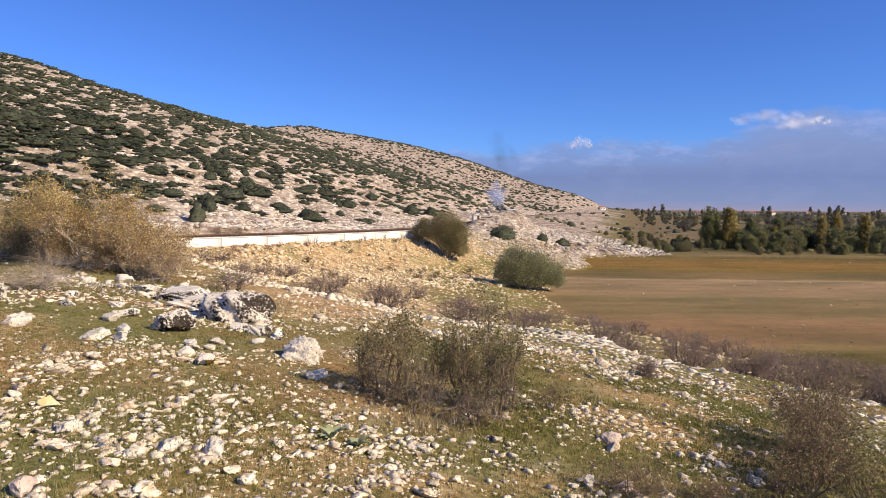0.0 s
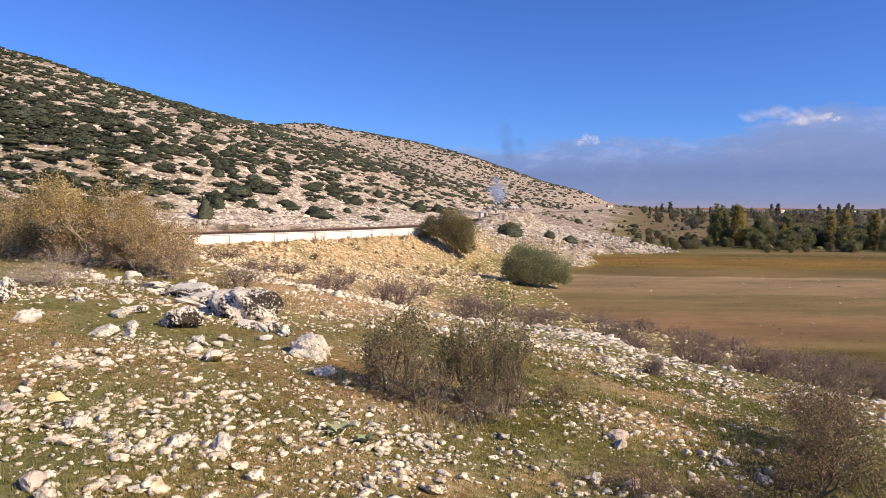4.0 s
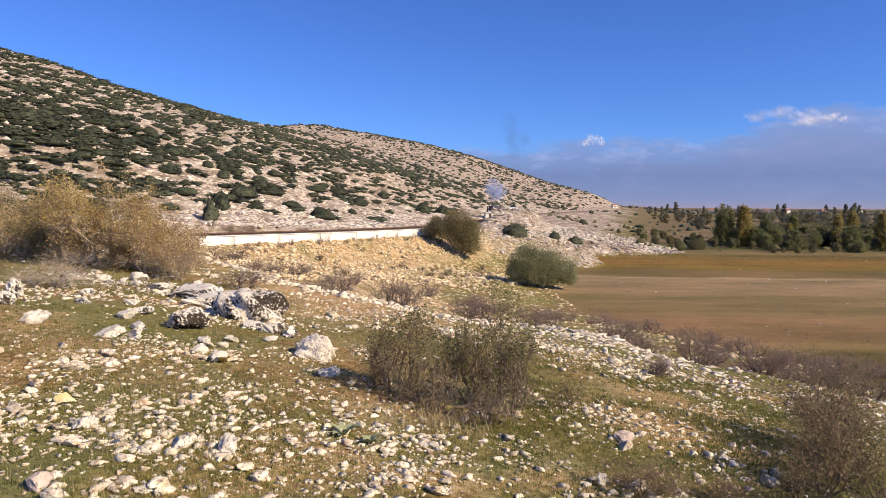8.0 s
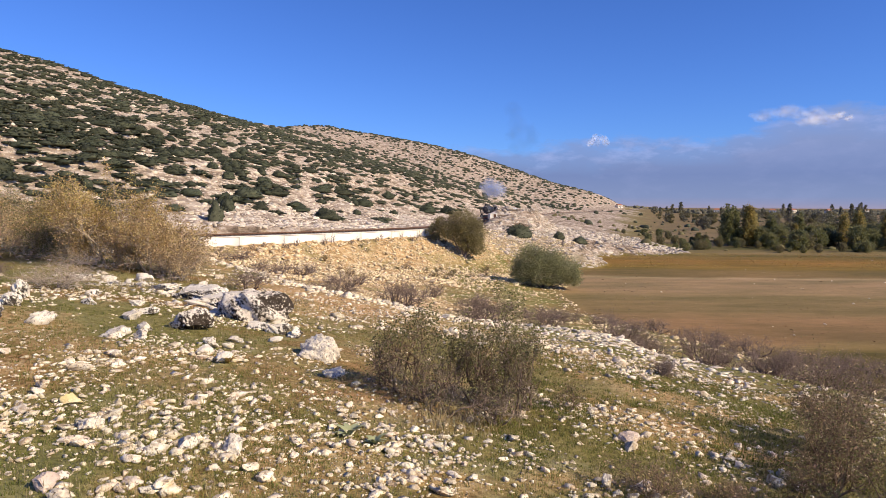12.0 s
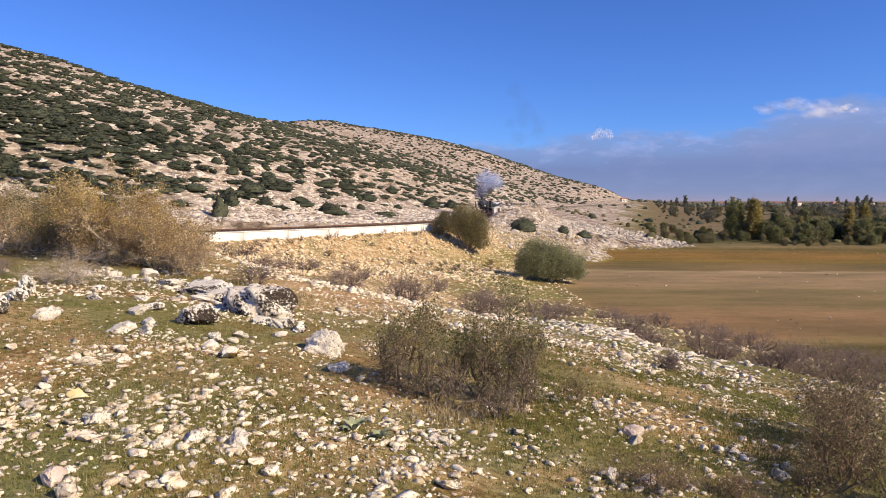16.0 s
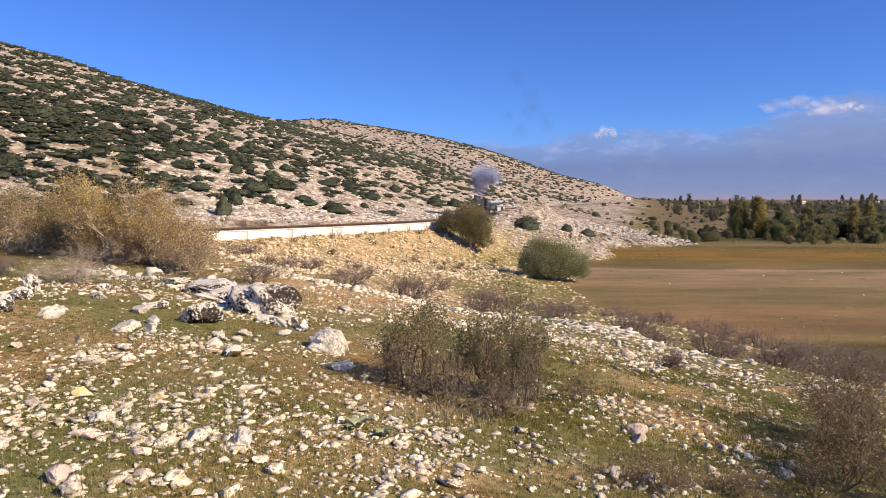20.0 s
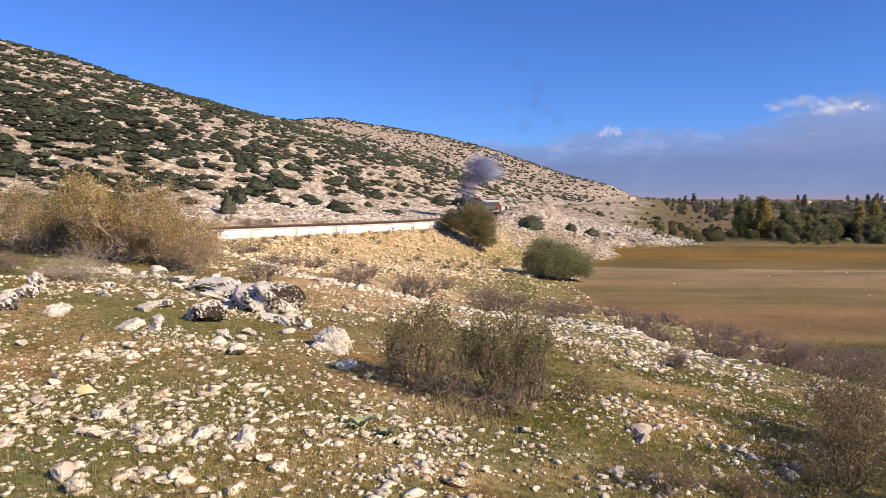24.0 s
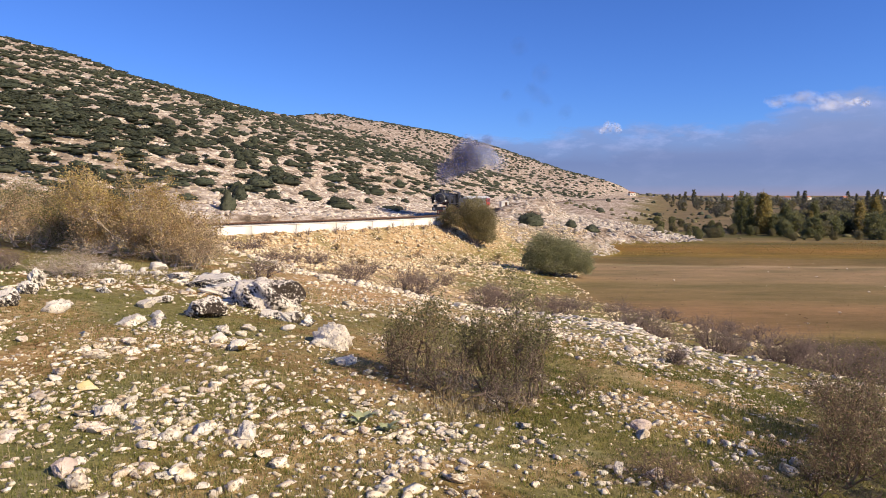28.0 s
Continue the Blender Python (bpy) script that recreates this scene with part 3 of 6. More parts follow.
def grow(rng, base, lean, length, radius, depth, spread, out, tips, kink=0.25, kids=(2, 4)):
    """A branch that bends and forks; collects its segments and the places along its ends."""
    p, d = np.array(base, float), np.array(lean, float)
    d /= np.linalg.norm(d)
    steps = 3
    for k in range(steps):
        d = d + rng.normal(size=3) * kink
        d[2] += 0.08
        d /= np.linalg.norm(d)
        q = p + d * length / steps
        r1, r2 = radius * (1 - 0.6 * k / steps), radius * (1 - 0.6 * (k + 1) / steps)
        out.append((p, q, r1, r2))
        if depth > 0 and k > 0 or depth > 0 and k == 0 and rng.random() < 0.4:
            for _ in range(rng.integers(*kids)):
                side = d + rng.normal(size=3) * spread
                grow(rng, q, side, length * rng.uniform(0.5, 0.75), r2 * 0.75, depth - 1, spread, out, tips, kink, kids)
        if depth == 0:
            tips.append(q)
        p = q
    if depth <= 1:
        tips.append(p)


def ground_z(x, y):
    return float(height(x, y)[0])

# ---- the ground: one sheet from the camera's feet to the horizon ----
def zones(x, y, z, d, near):
    kn = knoll(x, y)
    on_knoll = smoothstep(-1.2, 0.6, kn - z + 0.5 * fbm(x / 3, y / 3, 3, 31))
    valley = (d > 0).astype(float)
    low = smoothstep(0.5, 0.12, z + 0.5 * fbm(x / 5, y / 5, 3, 33)) * valley * smoothstep(0, 4, x - 12) * (1 - on_knoll)
    rocky = np.maximum(1 - valley, smoothstep(128, 150, near + 14 * fbm(x / 12, y / 12, 3, 35)) * smoothstep(25, 60, np.hypot(x, y)))
    bare_hill = rocky
    flats = smoothstep(0.27, 0.34, x / np.maximum(y, 1) + 0.12 * fbm(x / 30, y / 30, 3, 36)) * smoothstep(185, 215, y) * smoothstep(14, 9, z)
    rocky = rocky * (1 - flats)
    low = np.maximum(low, flats)
    rocky = rocky * (1 - low) * (1 - on_knoll)
    flat_turf = smoothstep(4.2, 2.2, z + 2.4 * fbm(x / 6, y / 6, 3, 37)) * smoothstep(-6, 6, x)
    bare = 0.85 * np.exp(-((0.572 * x + 0.82 * y - 10.3 - 0.1 * x) / 1.3) ** 2 - ((x + 1.6) / 2.2) ** 2)
    bare = bare + 0.3 * np.exp(-((x - 2.6) / 1.6) ** 2 - ((y - 7.4 + 0.25 * x) / 0.9) ** 2)
    scree = (1 - on_knoll) * (1 - low) * (1 - bare_hill) * (1 - 0.75 * flat_turf) + on_knoll * np.clip(bare * (1 + 2.5 * fbm(x / 0.8, y / 0.8, 3, 39)), 0, 1)
    soil = np.exp(-((x + 1.5 - 0.25 * (y - 12.8)) / 1.5) ** 2 - ((y - 12.8) / 2.0) ** 2) + 1.2 * np.exp(-((x - 2.15) / 0.6) ** 2 - ((y - 6.55 - 0.6 * (2.15 - x)) / 0.6) ** 2)
    soil = soil + 0.9 * np.exp(-((x - 3.1) / 0.8) ** 2 - ((y - 8.0 + 0.5 * (x - 3.1)) / 0.6) ** 2) + 0.8 * np.exp(-((x - 2.9) / 0.5) ** 2 - ((y - 5.9) / 0.35) ** 2)
    soil = soil + 0.9 * np.exp(-((x + 2.7 + 0.5 * (y - 13.6)) / 1.1) ** 2 - ((y - 13.6) / 1.6) ** 2)
    soil = np.clip(1.7 * soil * (1 + 1.6 * fbm(x / 0.9, y / 0.9, 3, 47)) + 0.75 * smoothstep(0.08, 0.24, fbm(x / 1.1, y / 1.1, 3, 49)) * (1 - 0.8 * smoothstep(0.8, 2.0, x) * smoothstep(9.5, 7.5, y)), 0, 1) * on_knoll
    return np.stack([scree, rocky, low, soil], -1)


def build_ground():
    fine = np.radians(np.linspace(-44, 44, 500))
    rest = np.radians(np.linspace(44, 316, 90))[1:-1]
    az = np.concatenate([fine, rest])
    rad = np.concatenate([[0.02, 0.5], np.geomspace(1.2, 4700, 500)])
    A, R = np.meshgrid(az, rad)
    x, y = (R * np.sin(A)).ravel() + 0.1, (R * np.cos(A)).ravel() - 0.3
    z = height(x, y)
    d, near = track_offset(x, y)
    verts = np.stack([x, y, z], 1)
    n, m = len(rad), len(az)
    i, j = np.meshgrid(np.arange(n - 1), np.arange(m), indexing="ij")
    k = (j + 1) % m
    faces = np.stack([i * m + j, (i + 1) * m + j, (i + 1) * m + k, i * m + k], -1).reshape(-1, 4)
    me = mesh_from("ground", verts, faces[:, ::-1], GROUND, True)
    attr = me.color_attributes.new("zone", "FLOAT_COLOR", "POINT")
    zn = zones(x, y, z, d, near)
    attr.data.foreach_set("color", zn.astype(np.float32).ravel())
    return tagged(new("ground", me), "stony ochre turf, yellow scree, limestone hillside and ploughed field", "ground", kind="structure")


ground = build_ground()


def backdrop_material():
    m, nt, b = start("glowing_far_haze")
    nt.nodes.remove(b)
    at = nt.nodes.new("ShaderNodeNewGeometry").outputs["Position"]
    sep = nt.nodes.new("ShaderNodeSeparateXYZ")
    nt.links.new(at, sep.inputs[0])
    wide = nt.nodes.new("ShaderNodeMapping")
    wide.inputs["Scale"].default_value = (0.001, 0.001, 0.0026)
    nt.links.new(at, wide.inputs["Vector"])
    billow = noise_of(nt, wide.outputs["Vector"], 2.2, 7, 0.6)
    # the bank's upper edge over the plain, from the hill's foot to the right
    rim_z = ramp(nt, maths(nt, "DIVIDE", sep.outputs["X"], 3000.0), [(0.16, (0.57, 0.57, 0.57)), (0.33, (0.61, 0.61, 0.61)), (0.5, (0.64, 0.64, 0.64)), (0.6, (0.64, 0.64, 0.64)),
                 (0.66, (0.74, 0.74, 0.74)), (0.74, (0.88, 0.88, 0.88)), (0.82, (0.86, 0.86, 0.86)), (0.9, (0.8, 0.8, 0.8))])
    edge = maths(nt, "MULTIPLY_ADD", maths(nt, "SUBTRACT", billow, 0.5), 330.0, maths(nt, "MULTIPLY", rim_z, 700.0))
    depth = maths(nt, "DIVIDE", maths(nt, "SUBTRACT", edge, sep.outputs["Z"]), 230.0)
    # the haze, paler towards the horizon, is painted into this colour
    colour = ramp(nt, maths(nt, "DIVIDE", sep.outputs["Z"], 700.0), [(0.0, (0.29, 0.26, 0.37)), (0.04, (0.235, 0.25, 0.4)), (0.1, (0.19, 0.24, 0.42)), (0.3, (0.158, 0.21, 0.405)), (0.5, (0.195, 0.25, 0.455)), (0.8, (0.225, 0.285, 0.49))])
    # sunlit fringe along the bank's top, painted as lighter blotches
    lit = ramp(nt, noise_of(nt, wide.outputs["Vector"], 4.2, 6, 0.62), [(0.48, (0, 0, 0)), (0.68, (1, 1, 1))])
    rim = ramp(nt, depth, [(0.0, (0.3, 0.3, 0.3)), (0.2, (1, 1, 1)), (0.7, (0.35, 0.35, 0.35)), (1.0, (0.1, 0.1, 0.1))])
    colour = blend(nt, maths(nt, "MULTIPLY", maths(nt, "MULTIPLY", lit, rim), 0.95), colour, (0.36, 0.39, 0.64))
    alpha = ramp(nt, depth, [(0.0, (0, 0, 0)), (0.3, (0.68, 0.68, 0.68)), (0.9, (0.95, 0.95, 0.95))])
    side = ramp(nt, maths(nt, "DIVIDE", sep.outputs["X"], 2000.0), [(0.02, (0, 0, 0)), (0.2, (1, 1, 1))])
    # the sheet glows by itself and takes no sunlight
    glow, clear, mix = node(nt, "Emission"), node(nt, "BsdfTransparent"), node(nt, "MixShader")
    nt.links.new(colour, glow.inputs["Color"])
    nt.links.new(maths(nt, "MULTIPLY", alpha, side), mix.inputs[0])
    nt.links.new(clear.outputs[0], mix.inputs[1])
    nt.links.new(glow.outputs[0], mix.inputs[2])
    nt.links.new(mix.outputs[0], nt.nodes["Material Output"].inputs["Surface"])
    return m


def build_backdrop():
    az = np.radians(np.linspace(-6, 60, 80))
    up = np.linspace(-30, 900, 8)
    A, Z = np.meshgrid(az, up)
    v = np.stack([4500 * np.sin(A), 4500 * np.cos(A), Z], -1).reshape(-1, 3)
    i, j = np.meshgrid(np.arange(7), np.arange(79), indexing="ij")
    f = np.stack([i * 80 + j, i * 80 + j + 1, (i + 1) * 80 + j + 1, (i + 1) * 80 + j], -1).reshape(-1, 4)
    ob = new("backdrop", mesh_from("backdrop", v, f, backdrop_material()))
    ob.visible_shadow = False
    return tagged(ob, "glowing painted sheet of hazy blue mountains under a bank of cloud", "backdrop", kind="structure")


backdrop = build_backdrop()


def cloud_material():
    m, nt, b = start("white_cloud")
    nt.nodes.remove(b)
    at = nt.nodes.new("ShaderNodeTexCoord").outputs["Object"]
    soft = ramp(nt, noise_of(nt, at, 0.011, 5, 0.6), [(0.32, (0.0, 0.0, 0.0)), (0.66, (0.05, 0.05, 0.05))])
    clear, body, mix = node(nt, "BsdfTransparent"), node(nt, "BsdfTranslucent", Color=(0.9, 0.9, 0.92, 1)), node(nt, "MixShader")
    lit, both = node(nt, "BsdfDiffuse", Color=(0.9, 0.9, 0.92, 1)), node(nt, "MixShader", Fac=0.5)
    nt.links.new(body.outputs[0], both.inputs[1])
    nt.links.new(lit.outputs[0], both.inputs[2])
    nt.links.new(soft, mix.inputs[0])
    nt.links.new(clear.outputs[0], mix.inputs[1])
    nt.links.new(both.outputs[0], mix.inputs[2])
    nt.links.new(mix.outputs[0], nt.nodes["Material Output"].inputs["Surface"])
    return m


CLOUD = cloud_material()


def shells(seed, lumps, sizes, layers=5, level=2, ragged=0.5):
    """Lumps of thin nested skins, so that a lump grows fainter towards its edge: arrays of places and of sizes."""
    n = len(lumps)
    rng = np.random.default_rng(seed)
    shapes = [rock_shape(800 + seed * 5 + k, level, ragged, 1.0, 0) for k in range(3)]
    pick, turn = rng.integers(0, 3, n), rng.uniform(0, 6.28, n)
    V, F, base = [], [], 0
    for k in range(layers):
        v, f = many(shapes, pick, lumps, sizes * ((k + 1.0) / layers) ** 0.8, turn + k)
        V.append(v)
        F.append(f + base)
        base += len(v)
    return np.concatenate(V), np.concatenate(F)


def cloud(x, y, z, wide, high, n, seed, label):
    rng = np.random.default_rng(seed)
    at = rng.uniform(-0.5, 0.5, (n, 3)) * np.array([wide, wide * 0.4, high])
    at[:, 2] = (at[:, 2] + high * 0.5) * (1 - (at[:, 0] / wide * 1.7) ** 2)
    s = rng.uniform(0.5, 1.0, n)[:, None] * np.array([[wide * 0.42, wide * 0.42, high * 0.9]])
    ob = new("cloud", mesh_from("cloud", *shells(seed, at, s, 6), CLOUD, True))
    ob.matrix_basis = pose(x, y, z)
    ob.visible_shadow = False
    tagged(ob, label, "cloud", "clouds over the far haze")


cloud(1048, 4200, 394, 118, 56, 20, 1, "small white cumulus cloud above the haze")
cloud(2300, 3740, 500, 130, 42, 20, 2, "bright scrap of white cloud over the bank")
cloud(2060, 3860, 495, 380, 90, 11, 3, "faint mound of pale cloud on the bank")


# ---- the railway ----
def sweep(s0, s1, step, profile):
    """A section (side, height over the rails) drawn along the line."""
    ss = np.arange(s0, s1 + step * 0.5, step)
    rings = []
    for side, up in profile:
        x, y, z, _ = track_at(ss, side)
        rings.append(np.stack([x, y, z + up], -1))
    v = np.stack(rings, 1)
    n, m = v.shape[:2]
    i, j = np.meshgrid(np.arange(n - 1), np.arange(m), indexing="ij")
    k = (j + 1) % m
    f = np.stack([i * m + j, i * m + k, (i + 1) * m + k, (i + 1) * m + j], -1).reshape(-1, 4)
    caps = [[0, 1, 2, 3], [(n - 1) * m + 3, (n - 1) * m + 2, (n - 1) * m + 1, (n - 1) * m]] if m == 4 else []
    return v.reshape(-1, 3), np.concatenate([f, caps]) if caps else f


def s_at_y(y):
    return float(np.interp(-y, -TRACK[:, 1], TRACK_S))


S_NEAR, S_WALL_FAR, S_WALL_NEAR = s_at_y(30.0), s_at_y(120.6), s_at_y(85.5)
track = tagged(new("railway_track"), "single railway track on dark ballast with rusty rails", "railway track", kind="structure")
v, f = sweep(5, S_NEAR, 2.0, [(-2.6, -0.85), (-1.5, -0.22), (1.5, -0.22), (2.6, -0.85)])
mesh_part("ballast", v, f, BALLAST, track, "dark stone ballast")
for side in (-0.75, 0.75):
    v, f = sweep(5, S_NEAR, 2.0, [(side - 0.04, -0.15), (side - 0.035, 0.0), (side + 0.035, 0.0), (side + 0.04, -0.15)])
    mesh_part("rail", v, f, RUST, track, "rusty steel rail")

bm = bmesh.new()
add_box(bm, 0, 0, -0.2, 0.24, 2.5, 0.16, 0.02)
beam = part("sleeper", bm, SLEEPER_WOOD, track)
beam_mesh = beam.data
for k in range(290):
    x, y, z, a = track_at(s_at_y(212.0) + 0.66 * k)
    ob = beam if k == 0 else child(new("sleeper", beam_mesh), track)
    ob.matrix_basis = pose(float(x), float(y), float(z), 0, 0, math.degrees(float(a)))

wall = tagged(new("retaining_wall"), "low whitewashed concrete retaining wall below the track", "wall", kind="structure")
cuts = np.linspace(S_WALL_FAR, S_WALL_NEAR, 8)
for k, (a, b) in enumerate(zip(cuts[:-1], cuts[1:])):
    top = -0.34
    v, f = sweep(a + 0.02, b - 0.02, (b - a - 0.04) / 4, [(2.62, -2.9), (2.62, top), (3.02, top), (3.12, -2.9)])
    mesh_part("wall_section", v, f, CONCRETE, wall)
v, f = sweep(S_WALL_FAR, S_WALL_NEAR, 2.0, [(2.56, -0.345), (2.56, -0.24), (3.1, -0.24), (3.1, -0.345)])
mesh_part("coping", v, f, CONCRETE, wall)

# ---- stones ----
STONE_NEAR = [craggy(k + 5, 4, 0.62, 12 + k % 5, 0.5) for k in range(9)] + [chip_shape(k, 14 + k % 5, 3, 0.55, 0.11) for k in range(13)]
STONE_SMALL = [craggy(k + 40, 2, 0.55, 12, 0.6) for k in range(5)] + [chip_shape(k, 10 + k % 6, 0, 0.5) for k in range(15)]
STONE_MID = [chip_shape(k + 30, 9 + k % 3, 0, 0.5) for k in range(16)]
STONE_FAR = [chip_shape(k + 60, 13, 0, 0.6) for k in range(12)]


def scatter(rng, n, keep, sizes, shapes, sink=0.25, flat=(0.6, 1.1)):
    """Stones strewn over the ground: keep(rng, n) gives x and y."""
    x, y = keep(rng, n)
    n = len(x)
    s = sizes(rng, n)
    z = height(x, y) + s * (0.3 - sink)
    scales = np.stack([s * rng.uniform(0.8, 1.4, n), s * rng.uniform(0.7, 1.1, n), s * rng.uniform(*flat, n)], 1)
    return rng.integers(0, len(shapes), n), np.stack([x, y, z], 1), scales, rng.uniform(0, 2 * math.pi, n), rng.normal(0, 0.25, n)


def on_turf(lo, hi, spread=47):
    def keep(rng, n):
        r = np.sqrt(rng.uniform(lo * lo, hi * hi, n * 3))
        a = np.radians(rng.uniform(-spread, spread, n * 3))
        x, y = r * np.sin(a), r * np.cos(a)
        u = 0.572 * x + 0.82 * y
        verge = smoothstep(lo - 0.6, lo + 1.4, r) * smoothstep(48, 38, np.degrees(np.abs(a)))
        p = 0.05 + 3.4 * np.clip(fbm(x / 0.75, y / 0.75, 3, 61), 0, 1) + 0.32 * np.exp(-((u - 12.4) / 2.6) ** 2)
        p = p + 0.5 * smoothstep(7.5, 4.5, y) * smoothstep(1.0, -0.6, x)
        p = p * (1 - 0.3 * smoothstep(0.5, 1.4, x) * smoothstep(11, 8.5, y)) + 0.6 * np.exp(-((x + 0.15) / 0.5) ** 2 - ((y - 4.9) / 0.8) ** 2)
        p = p * (1 - 0.45 * np.exp(-((x + 5.5) / 3.0) ** 2 - ((y - 9.0) / 2.0) ** 2)) * smoothstep(24, 17, u)
        ok = np.where(rng.random(n * 3) < p * verge)[0][:n]
        return x[ok], y[ok]
    return keep


rng = np.random.default_rng(7)
pick, at, sc, turn, tilt = scatter(rng, 300, on_turf(2.4, 8.0), lambda r, n: np.clip(r.lognormal(-2.4, 0.36, n), 0.05, 0.19), STONE_NEAR, 0.16)
stone_meshes = [mesh_from("stone", v, f, LIMESTONE, False) for v, f in STONE_NEAR]
for k in range(len(pick)):
    ob = child(new("stone", stone_meshes[pick[k]]), ground)
    ob.matrix_basis = Matrix.LocRotScale(at[k], Euler((tilt[k], 0, turn[k])), sc[k])
v, f = many(STONE_SMALL, *scatter(rng, 10500, on_turf(1.9, 12), lambda r, n: np.clip(r.lognormal(-3.12, 0.5, n), 0.018, 0.13), STONE_SMALL, 0.18))
tagged(mesh_part("small_stones", v, f, LIMESTONE, None), "small pale limestone rubble strewn over the turf", "stones", kind="stuff")
v, f = many(STONE_MID, *scatter(rng, 6500, on_turf(9, 30), lambda r, n: np.clip(r.lognormal(-2.35, 0.55, n), 0.04, 0.4), STONE_MID))
tagged(mesh_part("rubble", v, f, LIMESTONE, None), "pale limestone rubble along the brow of the slope", "stones", kind="stuff")


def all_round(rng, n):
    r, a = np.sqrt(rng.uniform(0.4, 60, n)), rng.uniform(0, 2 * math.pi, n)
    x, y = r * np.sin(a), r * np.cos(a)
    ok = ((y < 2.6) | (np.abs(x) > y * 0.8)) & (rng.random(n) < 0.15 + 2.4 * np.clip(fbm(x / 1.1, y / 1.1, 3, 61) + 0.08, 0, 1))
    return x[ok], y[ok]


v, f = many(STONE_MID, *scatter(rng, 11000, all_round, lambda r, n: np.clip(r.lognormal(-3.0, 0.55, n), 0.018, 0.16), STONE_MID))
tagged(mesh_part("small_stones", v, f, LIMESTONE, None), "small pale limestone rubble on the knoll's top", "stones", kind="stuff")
CHIPS = [chip_shape(k + 80, 7, 0, 0.6) for k in range(10)]
v, f = many(CHIPS, *scatter(rng, 9000, on_turf(1.9, 10), lambda r, n: np.clip(r.lognormal(-4.0, 0.4, n), 0.008, 0.04), CHIPS, 0.1))
tagged(mesh_part("gravel", v, f, LIMESTONE, None), "fine pale limestone gravel in the turf", "gravel", kind="stuff")


def outcrop(rng, n):
    """The broken rock along the lichened slab and towards the dry shrubs."""
    t = rng.random(n)
    return -6.4 + 3.6 * t + rng.normal(0, 0.35, n), 12.0 - 1.9 * t ** 2 + rng.normal(0, 0.3, n)


v, f = many(STONE_SMALL, *scatter(rng, 210, outcrop, lambda r, n: np.clip(r.lognormal(-2.0, 0.45, n), 0.06, 0.34), STONE_SMALL, 0.25, (0.5, 0.9)))
tagged(mesh_part("outcrop_rubble", v, f, LICHEN_ROCK, None), "grey-white weathered rubble along a low limestone outcrop", "stones", kind="stuff")


def on_soil(rng, n):
    """Stones of the two bare patches of ochre earth."""
    k = rng.random(n) < 0.62
    y = np.where(k, rng.normal(12.8, 1.5, n), rng.normal(6.3, 0.5, n))
    x = np.where(k, rng.normal(-1.5, 1.2, n) + 0.25 * (y - 12.8), rng.normal(1.95, 0.55, n))
    return x, y


v, f = many(STONE_MID, *scatter(rng, 1150, on_soil, lambda r, n: np.clip(r.lognormal(-3.0, 0.5, n), 0.025, 0.17), STONE_MID))
tagged(mesh_part("soil_stones", v, f, LIMESTONE, None), "cream limestone fragments in bare ochre earth", "stones", kind="stuff")


def on_brow(rng, n):
    """The stony brow that falls away towards the field."""
    t = rng.random(n)
    x, y = 2.2 + 4.8 * t + rng.normal(0, 1.0, n), 13.0 - 5.2 * t + rng.normal(0, 1.9, n)
    ok = rng.random(n) < 0.3 + 2.5 * np.clip(fbm(x / 1.1, y / 1.1, 3, 65) + 0.1, 0, 1)
    return x[ok], y[ok]


v, f = many(STONE_SMALL, *scatter(rng, 1300, on_brow, lambda r, n: np.clip(r.lognormal(-2.85, 0.5, n), 0.03, 0.26), STONE_SMALL, 0.2))
tagged(mesh_part("brow_stones", v, f, LEDGE_ROCK, None), "white limestone fragments on the brow above the field", "stones", kind="stuff")


def crest(rng, n):
    """The white stones along the knoll's far edge."""
    t = rng.uniform(0, 4, n)
    x = np.interp(t, [0, 1, 2, 3, 4], [-6.6, -4.1, -2.0, -0.3, 1.8]) + rng.normal(0, 0.35, n)
    y = np.interp(t, [0, 1, 2, 3, 4], [20.3, 18.6, 16.4, 15.9, 14.8]) + rng.normal(0, 0.6, n)
    return x, y


v, f = many(STONE_SMALL, *scatter(rng, 620, crest, lambda r, n: np.clip(r.lognormal(-2.1, 0.5, n), 0.06, 0.38), STONE_SMALL, 0.2))
tagged(mesh_part("crest_stones", v, f, LIMESTONE, None), "white limestone blocks along the knoll's far edge", "stones", kind="stuff")


def ledge(rng, n):
    t = rng.random(n)
    x, y = 2.6 + 2.8 * t + rng.normal(0, 0.6, n), 14.6 - 1.7 * t + rng.normal(0, 1.1, n)
    return x, y


v, f = many(STONE_MID, *scatter(rng, 420, ledge, lambda r, n: np.clip(r.lognormal(-1.8, 0.45, n), 0.08, 0.42), STONE_MID, 0.3, (0.25, 0.5)))
tagged(mesh_part("rock_ledge", v, f, LEDGE_ROCK, None), "flat grey-white limestone ledge on the brow of the slope", "rock ledge", kind="stuff")


def on_bank(rng, n):
    s, side = rng.uniform(s_at_y(150), s_at_y(70), n), 3.4 + 22 * rng.random(n) ** 1.1
    x, y, _, _ = track_at(s, side)
    ok = (height(x, y) > 0.0) & (knoll(x, y) < height(x, y) - 0.5)
    return x[ok], y[ok]


v, f = many(STONE_FAR, *scatter(rng, 13000, on_bank, lambda r, n: np.clip(r.lognormal(-1.2, 0.5, n), 0.12, 0.95), STONE_FAR, 0.1))
tagged(mesh_part("scree", v, f, SCREE_ROCK, None), "yellowish limestone scree on the embankment's slope", "scree", kind="stuff")


